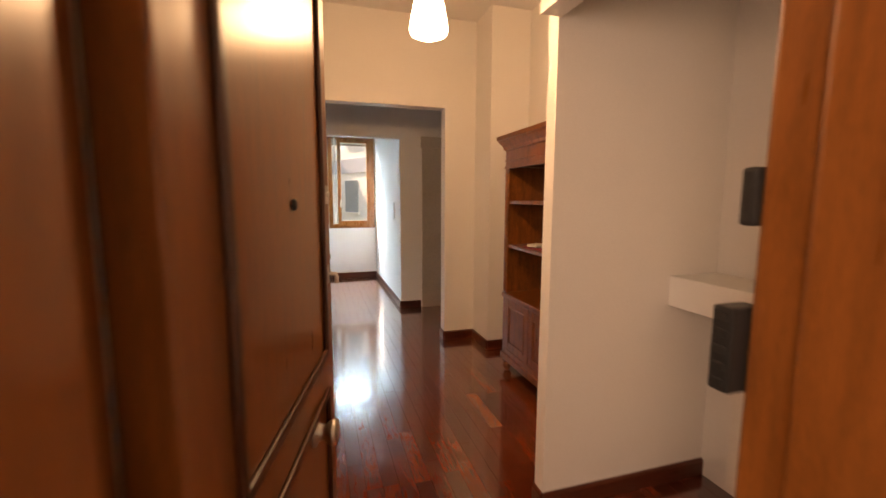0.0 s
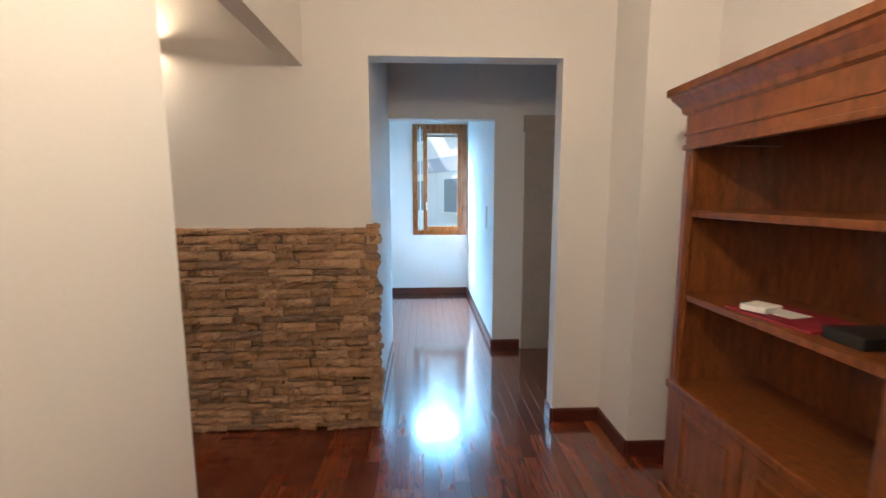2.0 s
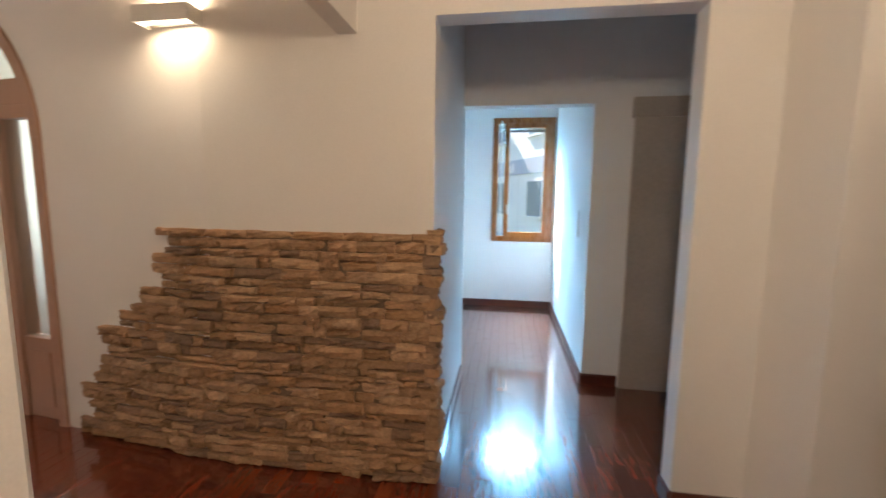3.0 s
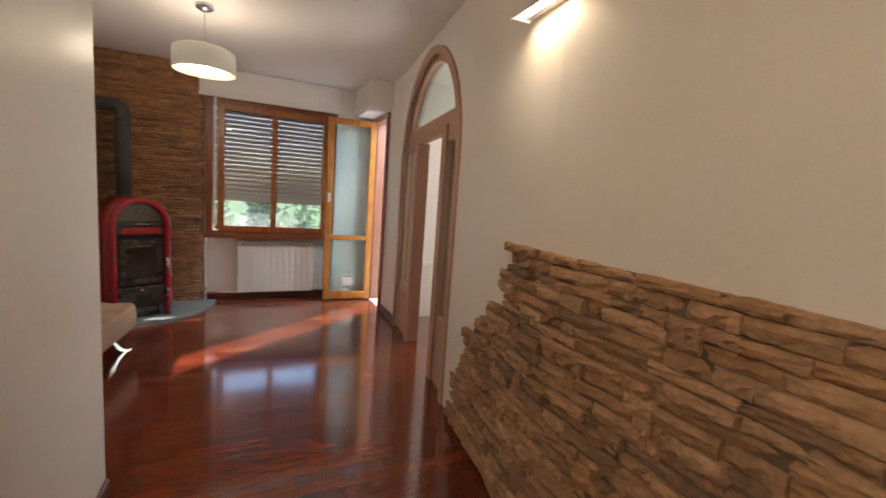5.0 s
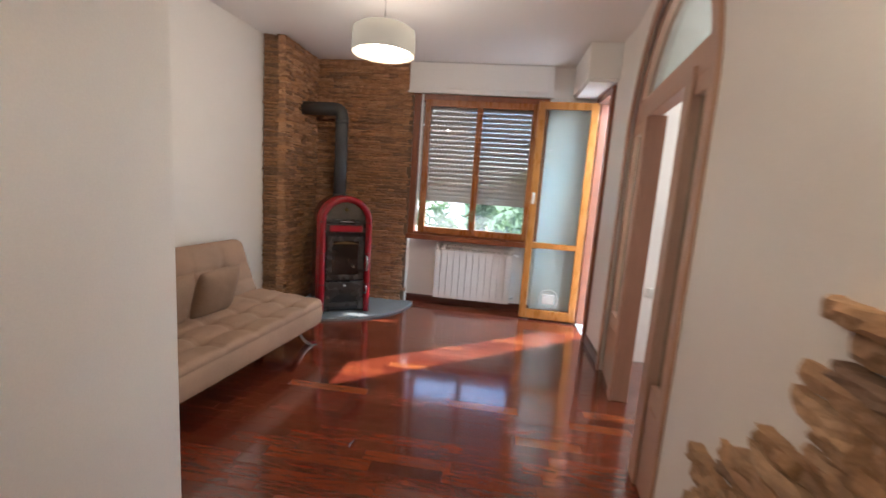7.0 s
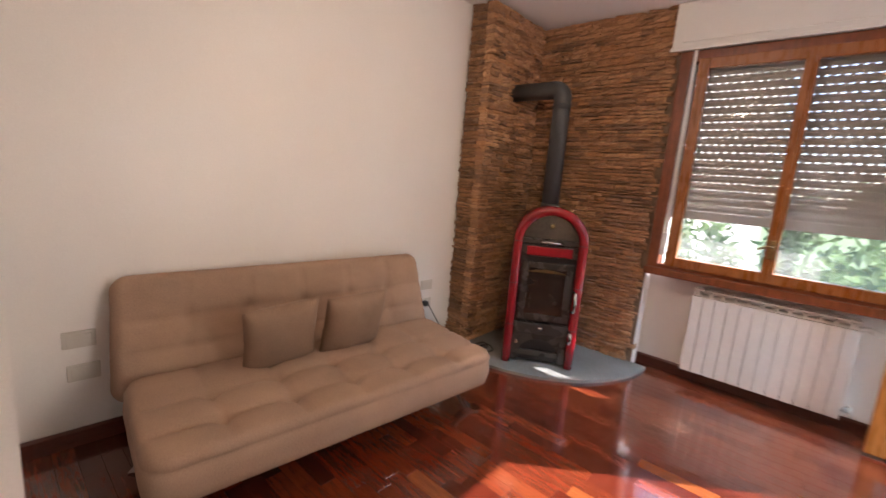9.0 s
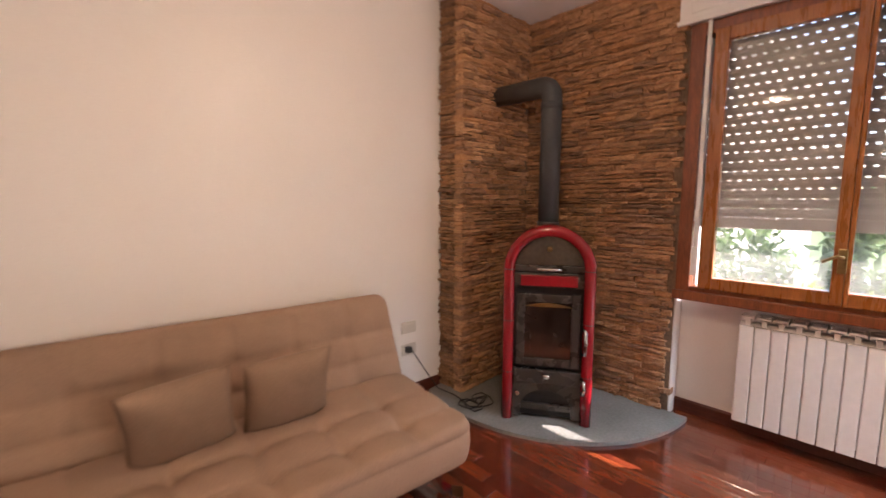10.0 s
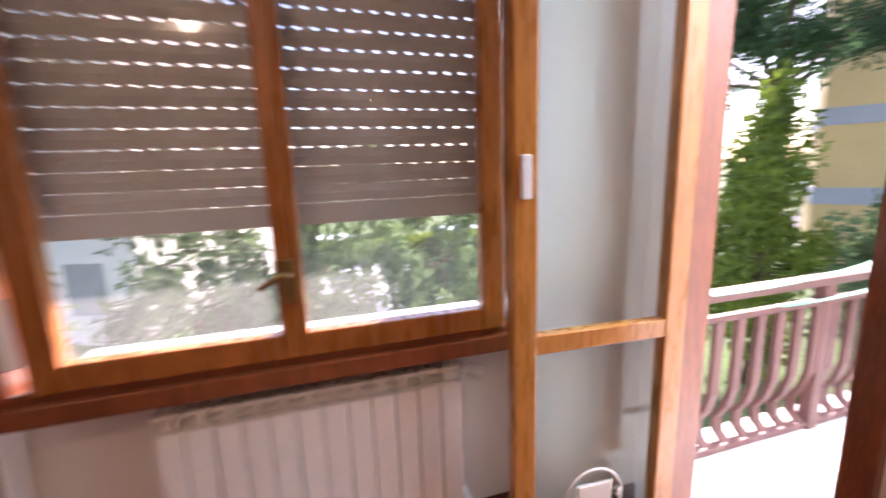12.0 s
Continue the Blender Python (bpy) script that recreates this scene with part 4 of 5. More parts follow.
def padded(name, length, depth, thick, seams_x, seams_y, m, dent, side, corner, taper=0.0):
    """A quilted pad with rounded corners: local x along it, y across, z up; side gives (height share, inset) rings."""
    bm = bmesh.new()
    nx, ny = 84, 36

    def plan(u, v, inset=0.0):
        x, y = u * length, v * depth
        cx = corner - x if x < corner else (length - corner - x if x > length - corner else 0)
        cy = corner - y if y < corner else (depth - corner - y if y > depth - corner else 0)
        if cx and cy:
            k = max(abs(cx), abs(cy)) / math.hypot(cx, cy)
            x, y = x + cx * (1 - k), y + cy * (1 - k)
        x += taper * (0.5 - u) * (1 - v) * 2
        mx, my = length / 2, depth / 2
        return mx + (x - mx) * (1 - inset / mx), my + (y - my) * (1 - inset / my)

    top = {}
    for i in range(nx + 1):
        for j in range(ny + 1):
            u, v = i / nx, j / ny
            e = min(min(u, 1 - u) * length, min(v, 1 - v) * depth)
            r = 0.04
            drop = r - math.sqrt(max(0, r * r - (r - min(e, r)) ** 2))
            fade = min(1, e / 0.05)
            seam = 0
            for s in seams_y:
                d = (v - s) * depth
                seam += dent * (0.5 * math.exp(-(d / 0.010) ** 2) + 0.35 * math.exp(-(d / 0.05) ** 2))
            for s in seams_x:
                d = (u - s) * length
                seam += dent * (0.35 * math.exp(-(d / 0.009) ** 2) + 0.25 * math.exp(-(d / 0.05) ** 2))
                for t in seams_y:
                    seam += dent * 0.9 * math.exp(-(d * d + ((v - t) * depth) ** 2) / 0.0012)
            w = 0.007 * noise.noise(Vector((u * 7 + thick * 40, v * 4, 1.7))) + 0.003 * noise.noise(Vector((u * 26, v * 12, 4.1)))
            x, y = plan(u, v)
            top[i, j] = bm.verts.new((x, y, thick - drop - seam * fade + w * fade))
    for i in range(nx):
        for j in range(ny):
            f = bm.faces.new((top[i, j], top[i + 1, j], top[i + 1, j + 1], top[i, j + 1]))
            f.smooth = True
    loop = [(i, 0) for i in range(nx)] + [(nx, j) for j in range(ny)] + [(i, ny) for i in range(nx, 0, -1)] + [(0, j) for j in range(ny, 0, -1)]
    prev = [top[k] for k in loop]
    for share, inset in side:
        ring = []
        for i, j in loop:
            x, y = plan(i / nx, j / ny, inset + 0.002 * noise.noise(Vector((i * 0.3, j * 0.3, share * 9))))
            ring.append(bm.verts.new((x, y, (thick - 0.04) * share)))
        n = len(loop)
        for k in range(n):
            f = bm.faces.new((prev[k], ring[k], ring[(k + 1) % n], prev[(k + 1) % n]))
            f.smooth = True
        prev = ring
    bm.faces.new(prev)
    for v in bm.verts:
        v.co = m @ v.co
    return finish(bm, name, SUEDE, parent=sofa)


SIDE = ((0.97, 0.006), (0.93, 0.009), (0.88, 0.002), (0.6, -0.003), (0.3, 0.0), (0.12, 0.008), (0.03, 0.025), (0.0, 0.05))
padded("seat", SL - 0.02, 0.66, 0.21, (0.167, 0.333, 0.5, 0.667, 0.833), (0.42, 0.72), Matrix.Translation((0.01, 0.17, 0.205)) @ Matrix.Rotation(radians(-2), 4, "X"), 0.034, SIDE, 0.09)
BACK_SIDE = ((0.8, -0.002), (0.5, -0.004), (0.2, 0.004), (0.05, 0.02), (0.0, 0.04))
padded("backrest", SL + 0.01, 0.568, 0.15, (0.167, 0.333, 0.5, 0.667, 0.833), (0.36, 0.62), Matrix.Translation((-0.02, 0.17, 0.285)) @ Matrix.Rotation(radians(108), 4, "X") @ Matrix.Translation((0, 0, 0.15)) @ Matrix.Diagonal((1, 1, -1, 1)), 0.02, BACK_SIDE, 0.07, -0.03)
for x0, sx in ((0.24, -1), (SL - 0.24, 1)):
    for yy, sy in ((0.62, 1), (0.36, -1)):
        bm = bmesh.new()
        # a flat blade that sweeps out to a foot
        blade = [(0.0, 0.215), (0.04, 0.195), (0.085, 0.15), (0.12, 0.095), (0.155, 0.045), (0.20, 0.014), (0.25, 0.007)]
        under = [(a - 0.014, b - 0.016 if b > 0.03 else 0.0) for a, b in blade]
        for (a0, b0), (a1, b1), (c0, d0), (c1, d1) in zip(blade, blade[1:], under, under[1:]):
            add_prism(bm, [(a0, b0), (a1, b1), (c1, d1), (c0, d0)], -0.036, 0.036, "y")
        bmesh.ops.remove_doubles(bm, verts=bm.verts, dist=0.0005)
        ob = tagged(finish(bm, "leg", CHROME, parent=sofa), "curved chrome leg")
        ob.data.transform(Matrix.Translation((x0, yy, 0)) @ Matrix.Rotation(math.atan2(0.55 * sy, 0.83 * sx), 4, "Z"))
bm = bmesh.new()
add_box(bm, (0.12, 0.30, 0.19), (SL - 0.12, 0.72, 0.235), 0.01)
add_box(bm, (0.3, 0.16, 0.22), (SL - 0.3, 0.34, 0.27), 0.01)
finish(bm, "base_frame", BLACK, parent=sofa)


def pillow(w, m, label):
    bm = bmesh.new()
    n = 20
    t = {}
    for s in (1, -1):
        for i in range(n + 1):
            for j in range(n + 1):
                u, v = 2 * i / n - 1, 2 * j / n - 1
                e = (1 - abs(u) ** 3.0) * (1 - abs(v) ** 3.0)
                th = 0.075 * max(e, 0) ** 0.55 + 0.004 * noise.noise(Vector((u * 3, v * 3, s))) * max(e, 0)
                pin = 1 - 0.05 * (1 - abs(u * v))
                edge = i in (0, n) or j in (0, n)
                if edge and s == -1:
                    t[s, i, j] = t[1, i, j]
                else:
                    t[s, i, j] = bm.verts.new((u * w / 2 * pin, v * w / 2 * pin, s * th))
        for i in range(n):
            for j in range(n):
                f = bm.faces.new((t[s, i, j], t[s, i + 1, j], t[s, i + 1, j + 1], t[s, i, j + 1]))
                f.smooth = True
    ob = tagged(finish(bm, "cushion", SUEDE_DARK), label, "cushion", "sofa cushions")
    ob.matrix_world = m
    return ob


for lx, rr in ((1.09, 5), (0.69, 2)):
    pillow(0.365, SO @ Matrix.Translation((lx, 0.355, 0.55)) @ Matrix.Rotation(radians(rr), 4, "Y") @ Matrix.Rotation(radians(72), 4, "X"), "square brown suede cushion leaning on the sofa back")

# ---- lamps ----
pend = thing("pendant_lamp", "lit double-glass drum pendant lamp on a thin cable", "lamp", Matrix.Translation((-3.1, 2.5, 0)))
bm = bmesh.new()
add_lathe(bm, [(0.0, 2.70), (0.062, 2.70), (0.06, 2.675), (0.02, 2.655), (0.0, 2.655)])
add_tube(bm, [(0, 0, 2.66), (0, 0, 2.42)], 0.003, 6)
add_tube(bm, [(0, 0, 2.42), (0, 0, 2.36)], 0.018, 12)
finish(bm, "canopy", CHROME, parent=pend)
bm = bmesh.new()
add_lathe(bm, [(0.05, 2.40), (0.175, 2.395), (0.205, 2.375), (0.21, 2.33), (0.21, 2.225), (0.205, 2.225), (0.205, 2.33), (0.2, 2.37), (0.172, 2.388), (0.05, 2.394)], close=True, sides=40)
gl = finish(bm, "outer_glass", SHADE_SOFT, parent=pend)
gl.visible_shadow = False
bm = bmesh.new()
add_lathe(bm, [(0.06, 2.375), (0.165, 2.37), (0.178, 2.35), (0.178, 2.245), (0.172, 2.245), (0.172, 2.345), (0.16, 2.362), (0.06, 2.366)], close=True, sides=40)
gl = finish(bm, "inner_shade", SHADE_GLOW, parent=pend)
gl.visible_shadow = False
bm = bmesh.new()
for k in range(2):
    add_lathe(bm, [(0.0, 2.30), (0.02, 2.30), (0.034, 2.275), (0.03, 2.25), (0.0, 2.24)], centre=(0.05 * (2 * k - 1), 0, 0.02), sides=16)
gl = finish(bm, "bulb", BULB_GLOW, parent=pend)
gl.visible_shadow = False
ent = thing("ceiling_lamp", "lit white opal glass bell lamp hanging from the ceiling", "lamp", Matrix.Translation((0.87, 2.06, 0)))
bm = bmesh.new()
add_lathe(bm, [(0.0, HE), (0.05, HE), (0.05, HE - 0.025), (0.01, HE - 0.04), (0.006, 2.36), (0.03, 2.34), (0.03, 2.31), (0.0, 2.31)])
finish(bm, "cord", PLASTIC, parent=ent)
bm = bmesh.new()
add_lathe(bm, [(0.026, 2.32), (0.046, 2.295), (0.067, 2.24), (0.082, 2.17), (0.088, 2.125), (0.082, 2.105), (0.047, 2.09), (0.0, 2.085)])
gl = finish(bm, "opal_shade", BULB_GLOW, parent=ent)
gl.visible_shadow = False
sc = thing("wall_sconce", "white box wall light shining up and down", "lamp", Matrix.Translation((-0.86, 3.93, 0)))
bm = bmesh.new()
add_box(bm, (-0.146, -0.10, 2.20), (0.146, -0.088, 2.275), 0.003)
add_box(bm, (-0.146, -0.09, 2.20), (-0.135, 0.0, 2.275), 0.003)
add_box(bm, (0.135, -0.09, 2.20), (0.146, 0.0, 2.275), 0.003)
add_box(bm, (-0.133, -0.03, 2.21), (0.133, -0.002, 2.265), 0.003)
finish(bm, "housing", PLASTIC, parent=sc)
gl = boxes("diffuser", BULB_GLOW, [((-0.128, -0.085, 2.222), (0.128, -0.032, 2.232)), ((-0.128, -0.085, 2.25), (0.128, -0.032, 2.26))], parent=sc)
gl.visible_shadow = False

# ---- outside ----
GZ = -2.7
structure(boxes("ground", GRASS, [((-400, -400, GZ - 0.3), (400, 400, GZ))]), "grassy garden ground", "ground")
structure(boxes("road", ASPHALT, [((-26, -60, GZ - 0.05), (-20.5, 60, GZ + 0.02))]), "grey asphalt road beyond the garden", "road")
bal = structure(boxes("balcony_floor", CONCRETE, [((-5.25, 4.465, -0.2), (-4.005, 7.4, -0.025))], 0.01), "sunlit pale tiled balcony floor", "balcony floor")
structure(boxes("wall_outer", FACADE, [((-5.3, 0.6, GZ), (-5.06, 4.6, -0.16))], 0), "pale rendered outer wall", "wall")

rail = thing("balcony_railing", "brown painted balcony railing with bellied pickets", "railing")
boxes("top_rail", RAILWOOD, [((-5.13, 4.63, 0.75), (-5.05, 7.35, 0.79))], 0.008, parent=rail)
boxes("lower_rail", RAILWOOD, [((-5.11, 4.63, 0.645), (-5.07, 7.35, 0.675))], 0.006, parent=rail)
boxes("foot_rail", RAILWOOD, [((-5.11, 4.63, -0.02), (-5.07, 7.35, 0.015))], 0.006, parent=rail)
bm = bmesh.new()
prof = [(-5.08, 0.65), (-5.08, 0.30), (-5.105, 0.20), (-5.15, 0.12), (-5.14, 0.05), (-5.08, 0.0)]
front = [(x - 0.014, z0) for x, z0 in prof] + [(x + 0.014, z0) for x, z0 in reversed(prof)]
add_prism(bm, [(a, b) for a, b in front], 0.0, 0.045, "y")
pk = mesh_of(bm, "picket", RAILWOOD)
for k in range(21):
    ob = new("picket", pk)
    ob.parent = rail
    ob.location = (0, 4.68 + 0.125 * k, 0)
post = boxes("post", RAILWOOD, [((-5.12, 5.47, -0.025), (-5.06, 5.54, 0.75))], 0.005, parent=rail)
bm = bmesh.new()
for z0, z1, y0, y1 in ((0.80, 0.90, 4.7, 6.0), (0.70, 0.80, 5.1, 6.3)):
    n = 10
    prev = None
    for k in range(n + 1):
        f = k / n
        p = Vector((-5.03 + 0.02 * math.sin(f * 3), y0 + (y1 - y0) * f, z0 + (z1 - z0) * f * f))
        pair = (bm.verts.new(p), bm.verts.new(p + Vector((0.03, 0, 0.004))), bm.verts.new(p + Vector((0.03, 0, 0.008))), bm.verts.new(p + Vector((0, 0, 0.004))))
        if prev:
            for q in range(4):
                bm.faces.new((prev[q], prev[(q + 1) % 4], pair[(q + 1) % 4], pair[q]))
        prev = pair
tagged(finish(bm, "clothes_line", GREENTAPE), "green and white straps tied along the railing", "clothes line")


def crown(bm, centre, size, count, leaf, seed, gaps=0.35, shape=1.0):
    """Many small leaves in uneven clumps, round an ellipsoid."""
    rnd = random.Random(seed)
    clumps = []
    while len(clumps) < 46:
        p = Vector((rnd.uniform(-1, 1), rnd.uniform(-1, 1), rnd.uniform(-1, 1)))
        if 0.35 < p.length < 1 and noise.noise(p * 2.3 + Vector((seed, 0, 0))) > -gaps:
            w = 1.0 if shape == 1.0 else max(0.12, 1 - (p.z + 1) / 2 * shape)
            clumps.append((Vector((p.x * w, p.y * w, p.z)), rnd.uniform(0.16, 0.34)))
    for k in range(count):
        c, r = rnd.choice(clumps)
        d = Vector((rnd.gauss(0, 1), rnd.gauss(0, 1), rnd.gauss(0, 0.8))).normalized() * r * rnd.random() ** 0.4
        q = c + d
        p = Vector(centre) + Vector((q.x * size[0], q.y * size[1], q.z * size[2]))
        u = Vector((rnd.gauss(0, 1), rnd.gauss(0, 1), rnd.gauss(0, 1))).normalized()
        v = u.orthogonal().normalized()
        s = leaf * rnd.uniform(0.6, 1.4)
        bm.faces.new([bm.verts.new(p + u * s), bm.verts.new(p + v * s * 0.45), bm.verts.new(p - u * s), bm.verts.new(p - v * s * 0.45)])
    return clumps


def tree(name, label, base, height, centre, size, count, leaf, mat, seed, trunk=0.1, shape=1.0, group=""):
    tr = thing(name, label, "tree" if "bush" not in name else "bush", group=group)
    bm = bmesh.new()
    cl = crown(bm, centre, size, count, leaf, seed, shape=shape)
    finish(bm, "foliage", mat, parent=tr)
    tagged(tr.children[0], kind="stuff")
    bm = bmesh.new()
    b, c = Vector(base), Vector(centre)
    add_tube(bm, [b, b.lerp(c, 0.35) + Vector((0.05, 0.04, 0)), b.lerp(c, 0.7), c], trunk, 8, radii=[trunk * 1.3, trunk, trunk * 0.8, trunk * 0.45])
    for q, r in cl[:9]:
        e = c + Vector((q.x * size[0], q.y * size[1], q.z * size[2]))
        s = b.lerp(c, 0.75)
        add_tube(bm, [s, s.lerp(e, 0.5) + Vector((0, 0, 0.06)), e], trunk * 0.3, 5, radii=[trunk * 0.4, trunk * 0.25, trunk * 0.1])
    finish(bm, "trunk", BARK, parent=tr)
    return tr


for k, (x, y, top, r) in enumerate(((-8.6, 2.3, 1.15, 0.95), (-8.9, 3.55, 1.3, 0.9), (-9.4, 1.6, 1.4, 1.0), (-8.4, -0.6, 1.5, 1.1), (-9.6, -2.4, 1.7, 1.4), (-12.0, 5.6, 0.6, 1.1))):
    tree("garden_bush", "leafy green oleander bush in the garden", (x, y, GZ), 4, (x, y, (top + GZ) / 2 + 0.3), (r, r, (top - GZ) / 2), 3600, 0.085, LEAF, 20 + k, 0.06, group="garden bushes")
tree("stone_pine", "umbrella pine with dark green needles and gaps", (-12.4, 15.4, GZ), 8, (-12.3, 15.0, 5.0), (3.2, 3.2, 2.3), 11000, 0.10, LEAF_PINE, 5, 0.2)
tree("conifer_tree", "yellow-green conifer tree beside the balcony", (-8.95, 10.45, GZ), 5, (-8.95, 10.45, -0.1), (1.35, 1.35, 2.6), 8000, 0.075, LEAF_CYPRESS, 9, 0.09, shape=0.8)
tree("garden_bush", "leafy green oleander bush in the garden", (-8.0, 12.4, GZ), 3, (-8.0, 12.4, -1.0), (1.2, 1.2, 1.7), 2600, 0.085, LEAF, 31, 0.06, group="garden bushes")
hedge = tagged(boxes("hedge_wall", material("red_brick_wall", (0.36, 0.13, 0.08), 0.8, vary=0.2, scale=4, grain=30, bump=0.2), [((-18.3, 2.0, GZ), (-18.0, 12.0, GZ + 0.9))], 0.02), "low red brick garden wall", "wall")
bm = bmesh.new()
rnd = random.Random(77)
for k in range(5000):
    p = Vector((-18.6 + rnd.uniform(-0.6, 0.5), rnd.uniform(2, 12), GZ + 0.7 + rnd.random() ** 0.7 * 1.2 * (0.8 + 0.3 * noise.noise(Vector((k * 0.001, 2, 1))))))
    u = Vector((rnd.gauss(0, 1), rnd.gauss(0, 1), rnd.gauss(0, 1))).normalized()
    v = u.orthogonal()
    bm.faces.new([bm.verts.new(p + u * 0.12), bm.verts.new(p + v * 0.06), bm.verts.new(p - u * 0.12), bm.verts.new(p - v * 0.06)])
tagged(finish(bm, "hedge", LEAF_CYPRESS), "bright green clipped hedge over the brick wall", "hedge", kind="stuff")


def building(name, label, m, width, depth, storeys, sh, mat, win_cols, band):
    b = thing(name, label, "building", m)
    h = storeys * sh
    boxes("wall", mat, [((0, 0, 0), (width, depth, h))], parent=b)
    boxes("roof", BAND, [((-0.3, -0.3, h), (width + 0.3, depth + 0.3, h + 0.3))], parent=b)
    for s in range(storeys):
        if band:
            boxes("floor_band", BAND, [((-0.04, -0.04, (s + 1) * sh - 0.6), (width + 0.04, depth + 0.04, (s + 1) * sh - 0.02))], parent=b)
        for c in range(win_cols):
            x = (c + 0.5) * width / win_cols
            w = boxes("window", DARKPANE, [((x - 0.5, -0.03, s * sh + 0.8), (x + 0.5, 0.02, s * sh + 2.1))], parent=b)
            boxes("sill", FACADE, [((x - 0.6, -0.12, s * sh + 0.72), (x + 0.6, 0.0, s * sh + 0.8))], parent=w)
    return b


building("yellow_building", "yellow rendered apartment building with grey floor bands", Matrix.Translation((-14.3, 20.1, -2.42)) @ Matrix.Rotation(radians(34), 4, "Z"), 14, 10, 5, 2.7, YELLOW, 0, True)
building("white_house", "pale sunlit house seen across the garden", Matrix.Translation((-19, -11.5, GZ)) @ Matrix.Rotation(radians(70), 4, "Z"), 11, 8, 3, 3.0, FACADE, 4, False)
building("apartment_block", "sunlit cream apartment block with balconies", Matrix.Translation((-9, 40, -6)) @ Matrix.Rotation(radians(-64), 4, "Z"), 26, 10, 6, 3.0, FACADE, 9, True)


def car(m, mat):
    c = thing("parked_car", "small parked car on the road", "car", m, "parked cars")
    bm = bmesh.new()
    add_prism(bm, [(-2, 0.3), (2, 0.3), (2.05, 0.7), (1.2, 0.85), (0.6, 1.4), (-1.2, 1.42), (-1.9, 0.95), (-2.05, 0.7)], -0.82, 0.82, "y")
    bmesh.ops.bevel(bm, geom=bm.edges[:], offset=0.06, segments=2, affect="EDGES")
    finish(bm, "body", mat, parent=c)
    boxes("side_glass", DARKPANE, [((-1.1, -0.84, 0.92), (0.55, 0.84, 1.3))], 0.05, parent=c)
    for x in (-1.25, 1.25):
        for y in (-0.78, 0.62):
            bm = bmesh.new()
            add_tube(bm, [(x, y, 0.32), (x, y + 0.16, 0.32)], 0.32, 16)
            finish(bm, "wheel", BLACK, parent=c)


WHITECAR = material("white_car_paint", (0.75, 0.75, 0.76), 0.2, vary=0.02, bump=0.0, coat=0.5)
BLUECAR = material("grey_blue_car_paint", (0.13, 0.17, 0.24), 0.2, vary=0.02, bump=0.0, coat=0.5)
for k, y in enumerate((4.2, 9.6, 14.8)):
    car(Matrix.Translation((-21.8, y, GZ)) @ Matrix.Rotation(math.pi / 2, 4, "Z"), BLUECAR if k % 2 else WHITECAR)
car(Matrix.Translation((-15.2, 4.6, GZ)) @ Matrix.Rotation(0.5, 4, "Z"), WHITECAR)

# ---- ledge stones ----
STONE_TONES = [material("ledge_stone", c, 0.82, vary=0.15, scale=14, grain=60, bump=0.5, per_object=0.14, stretch=(1, 1.4, 1)) for c in
               ((0.41, 0.25, 0.135), (0.35, 0.212, 0.113), (0.46, 0.295, 0.167), (0.27, 0.172, 0.107), (0.39, 0.228, 0.113))]
STOVE_TONES = [material("stove_wall_stone", c, 0.8, vary=0.15, scale=14, grain=60, bump=0.45, per_object=0.2, stretch=(1, 1.4, 1)) for c in
               ((0.40, 0.218, 0.108), (0.34, 0.186, 0.096), (0.45, 0.255, 0.13), (0.28, 0.162, 0.094), (0.42, 0.22, 0.10))]
LENGTHS, HEIGHTS = (0.07, 0.10, 0.14, 0.19, 0.25), (0.028, 0.040, 0.054)


def stone_verts(w, h, seed):
    """A split stone: local x along it, y up, z out of the wall."""
    rnd = random.Random(seed)
    nx, ny = 5, 3
    grid = {}
    tilt = rnd.uniform(-0.010, 0.010)
    wedge, skew = rnd.uniform(0, 0.012), rnd.choice((0, 1)) * 1.0
    chip, chip2 = rnd.uniform(0, 0.026), rnd.uniform(0, 0.014)
    wedge = wedge if skew == 0 else -wedge
    for i in range(nx + 1):
        for j in range(ny + 1):
            u, v = i / nx, j / ny
            edge = (i in (0, nx)) or (j in (0, ny))
            z = 0.026 + tilt * (u - 0.5) * 2 + rnd.uniform(-0.007, 0.008) - (0.006 if edge else 0)
            z -= chip * max(0, u + v * 0.6 - 1.15) + chip2 * max(0, 0.3 - v)
            jx = rnd.uniform(-0.003, 0.002)
            jy = (rnd.uniform(-0.003, 0.001) if edge else rnd.uniform(-0.002, 0.002)) - wedge * (v - 0.5) * (u - skew)
            grid[i, j] = Vector((u * w + jx, v * h + jy, z))
    return nx, ny, grid


def stone_into(bm, w, h, seed, m=None, mat=0):
    nx, ny, g = stone_verts(w, h, seed)
    vs = {k: bm.verts.new(m @ p if m else p) for k, p in g.items()}
    made = []
    for i in range(nx):
        for j in range(ny):
            made.append(bm.faces.new((vs[i, j], vs[i + 1, j], vs[i + 1, j + 1], vs[i, j + 1])))
    loop = [(i, 0) for i in range(nx)] + [(nx, j) for j in range(ny)] + [(i, ny) for i in range(nx, 0, -1)] + [(0, j) for j in range(ny, 0, -1)]
    back = {}
    for k in loop:
        p = g[k].copy()
        p.z = -0.05
        back[k] = bm.verts.new(m @ p if m else p)
    for a, b in zip(loop, loop[1:] + loop[:1]):
        made.append(bm.faces.new((vs[a], back[a], back[b], vs[b])))
    for f in made:
        f.material_index = mat


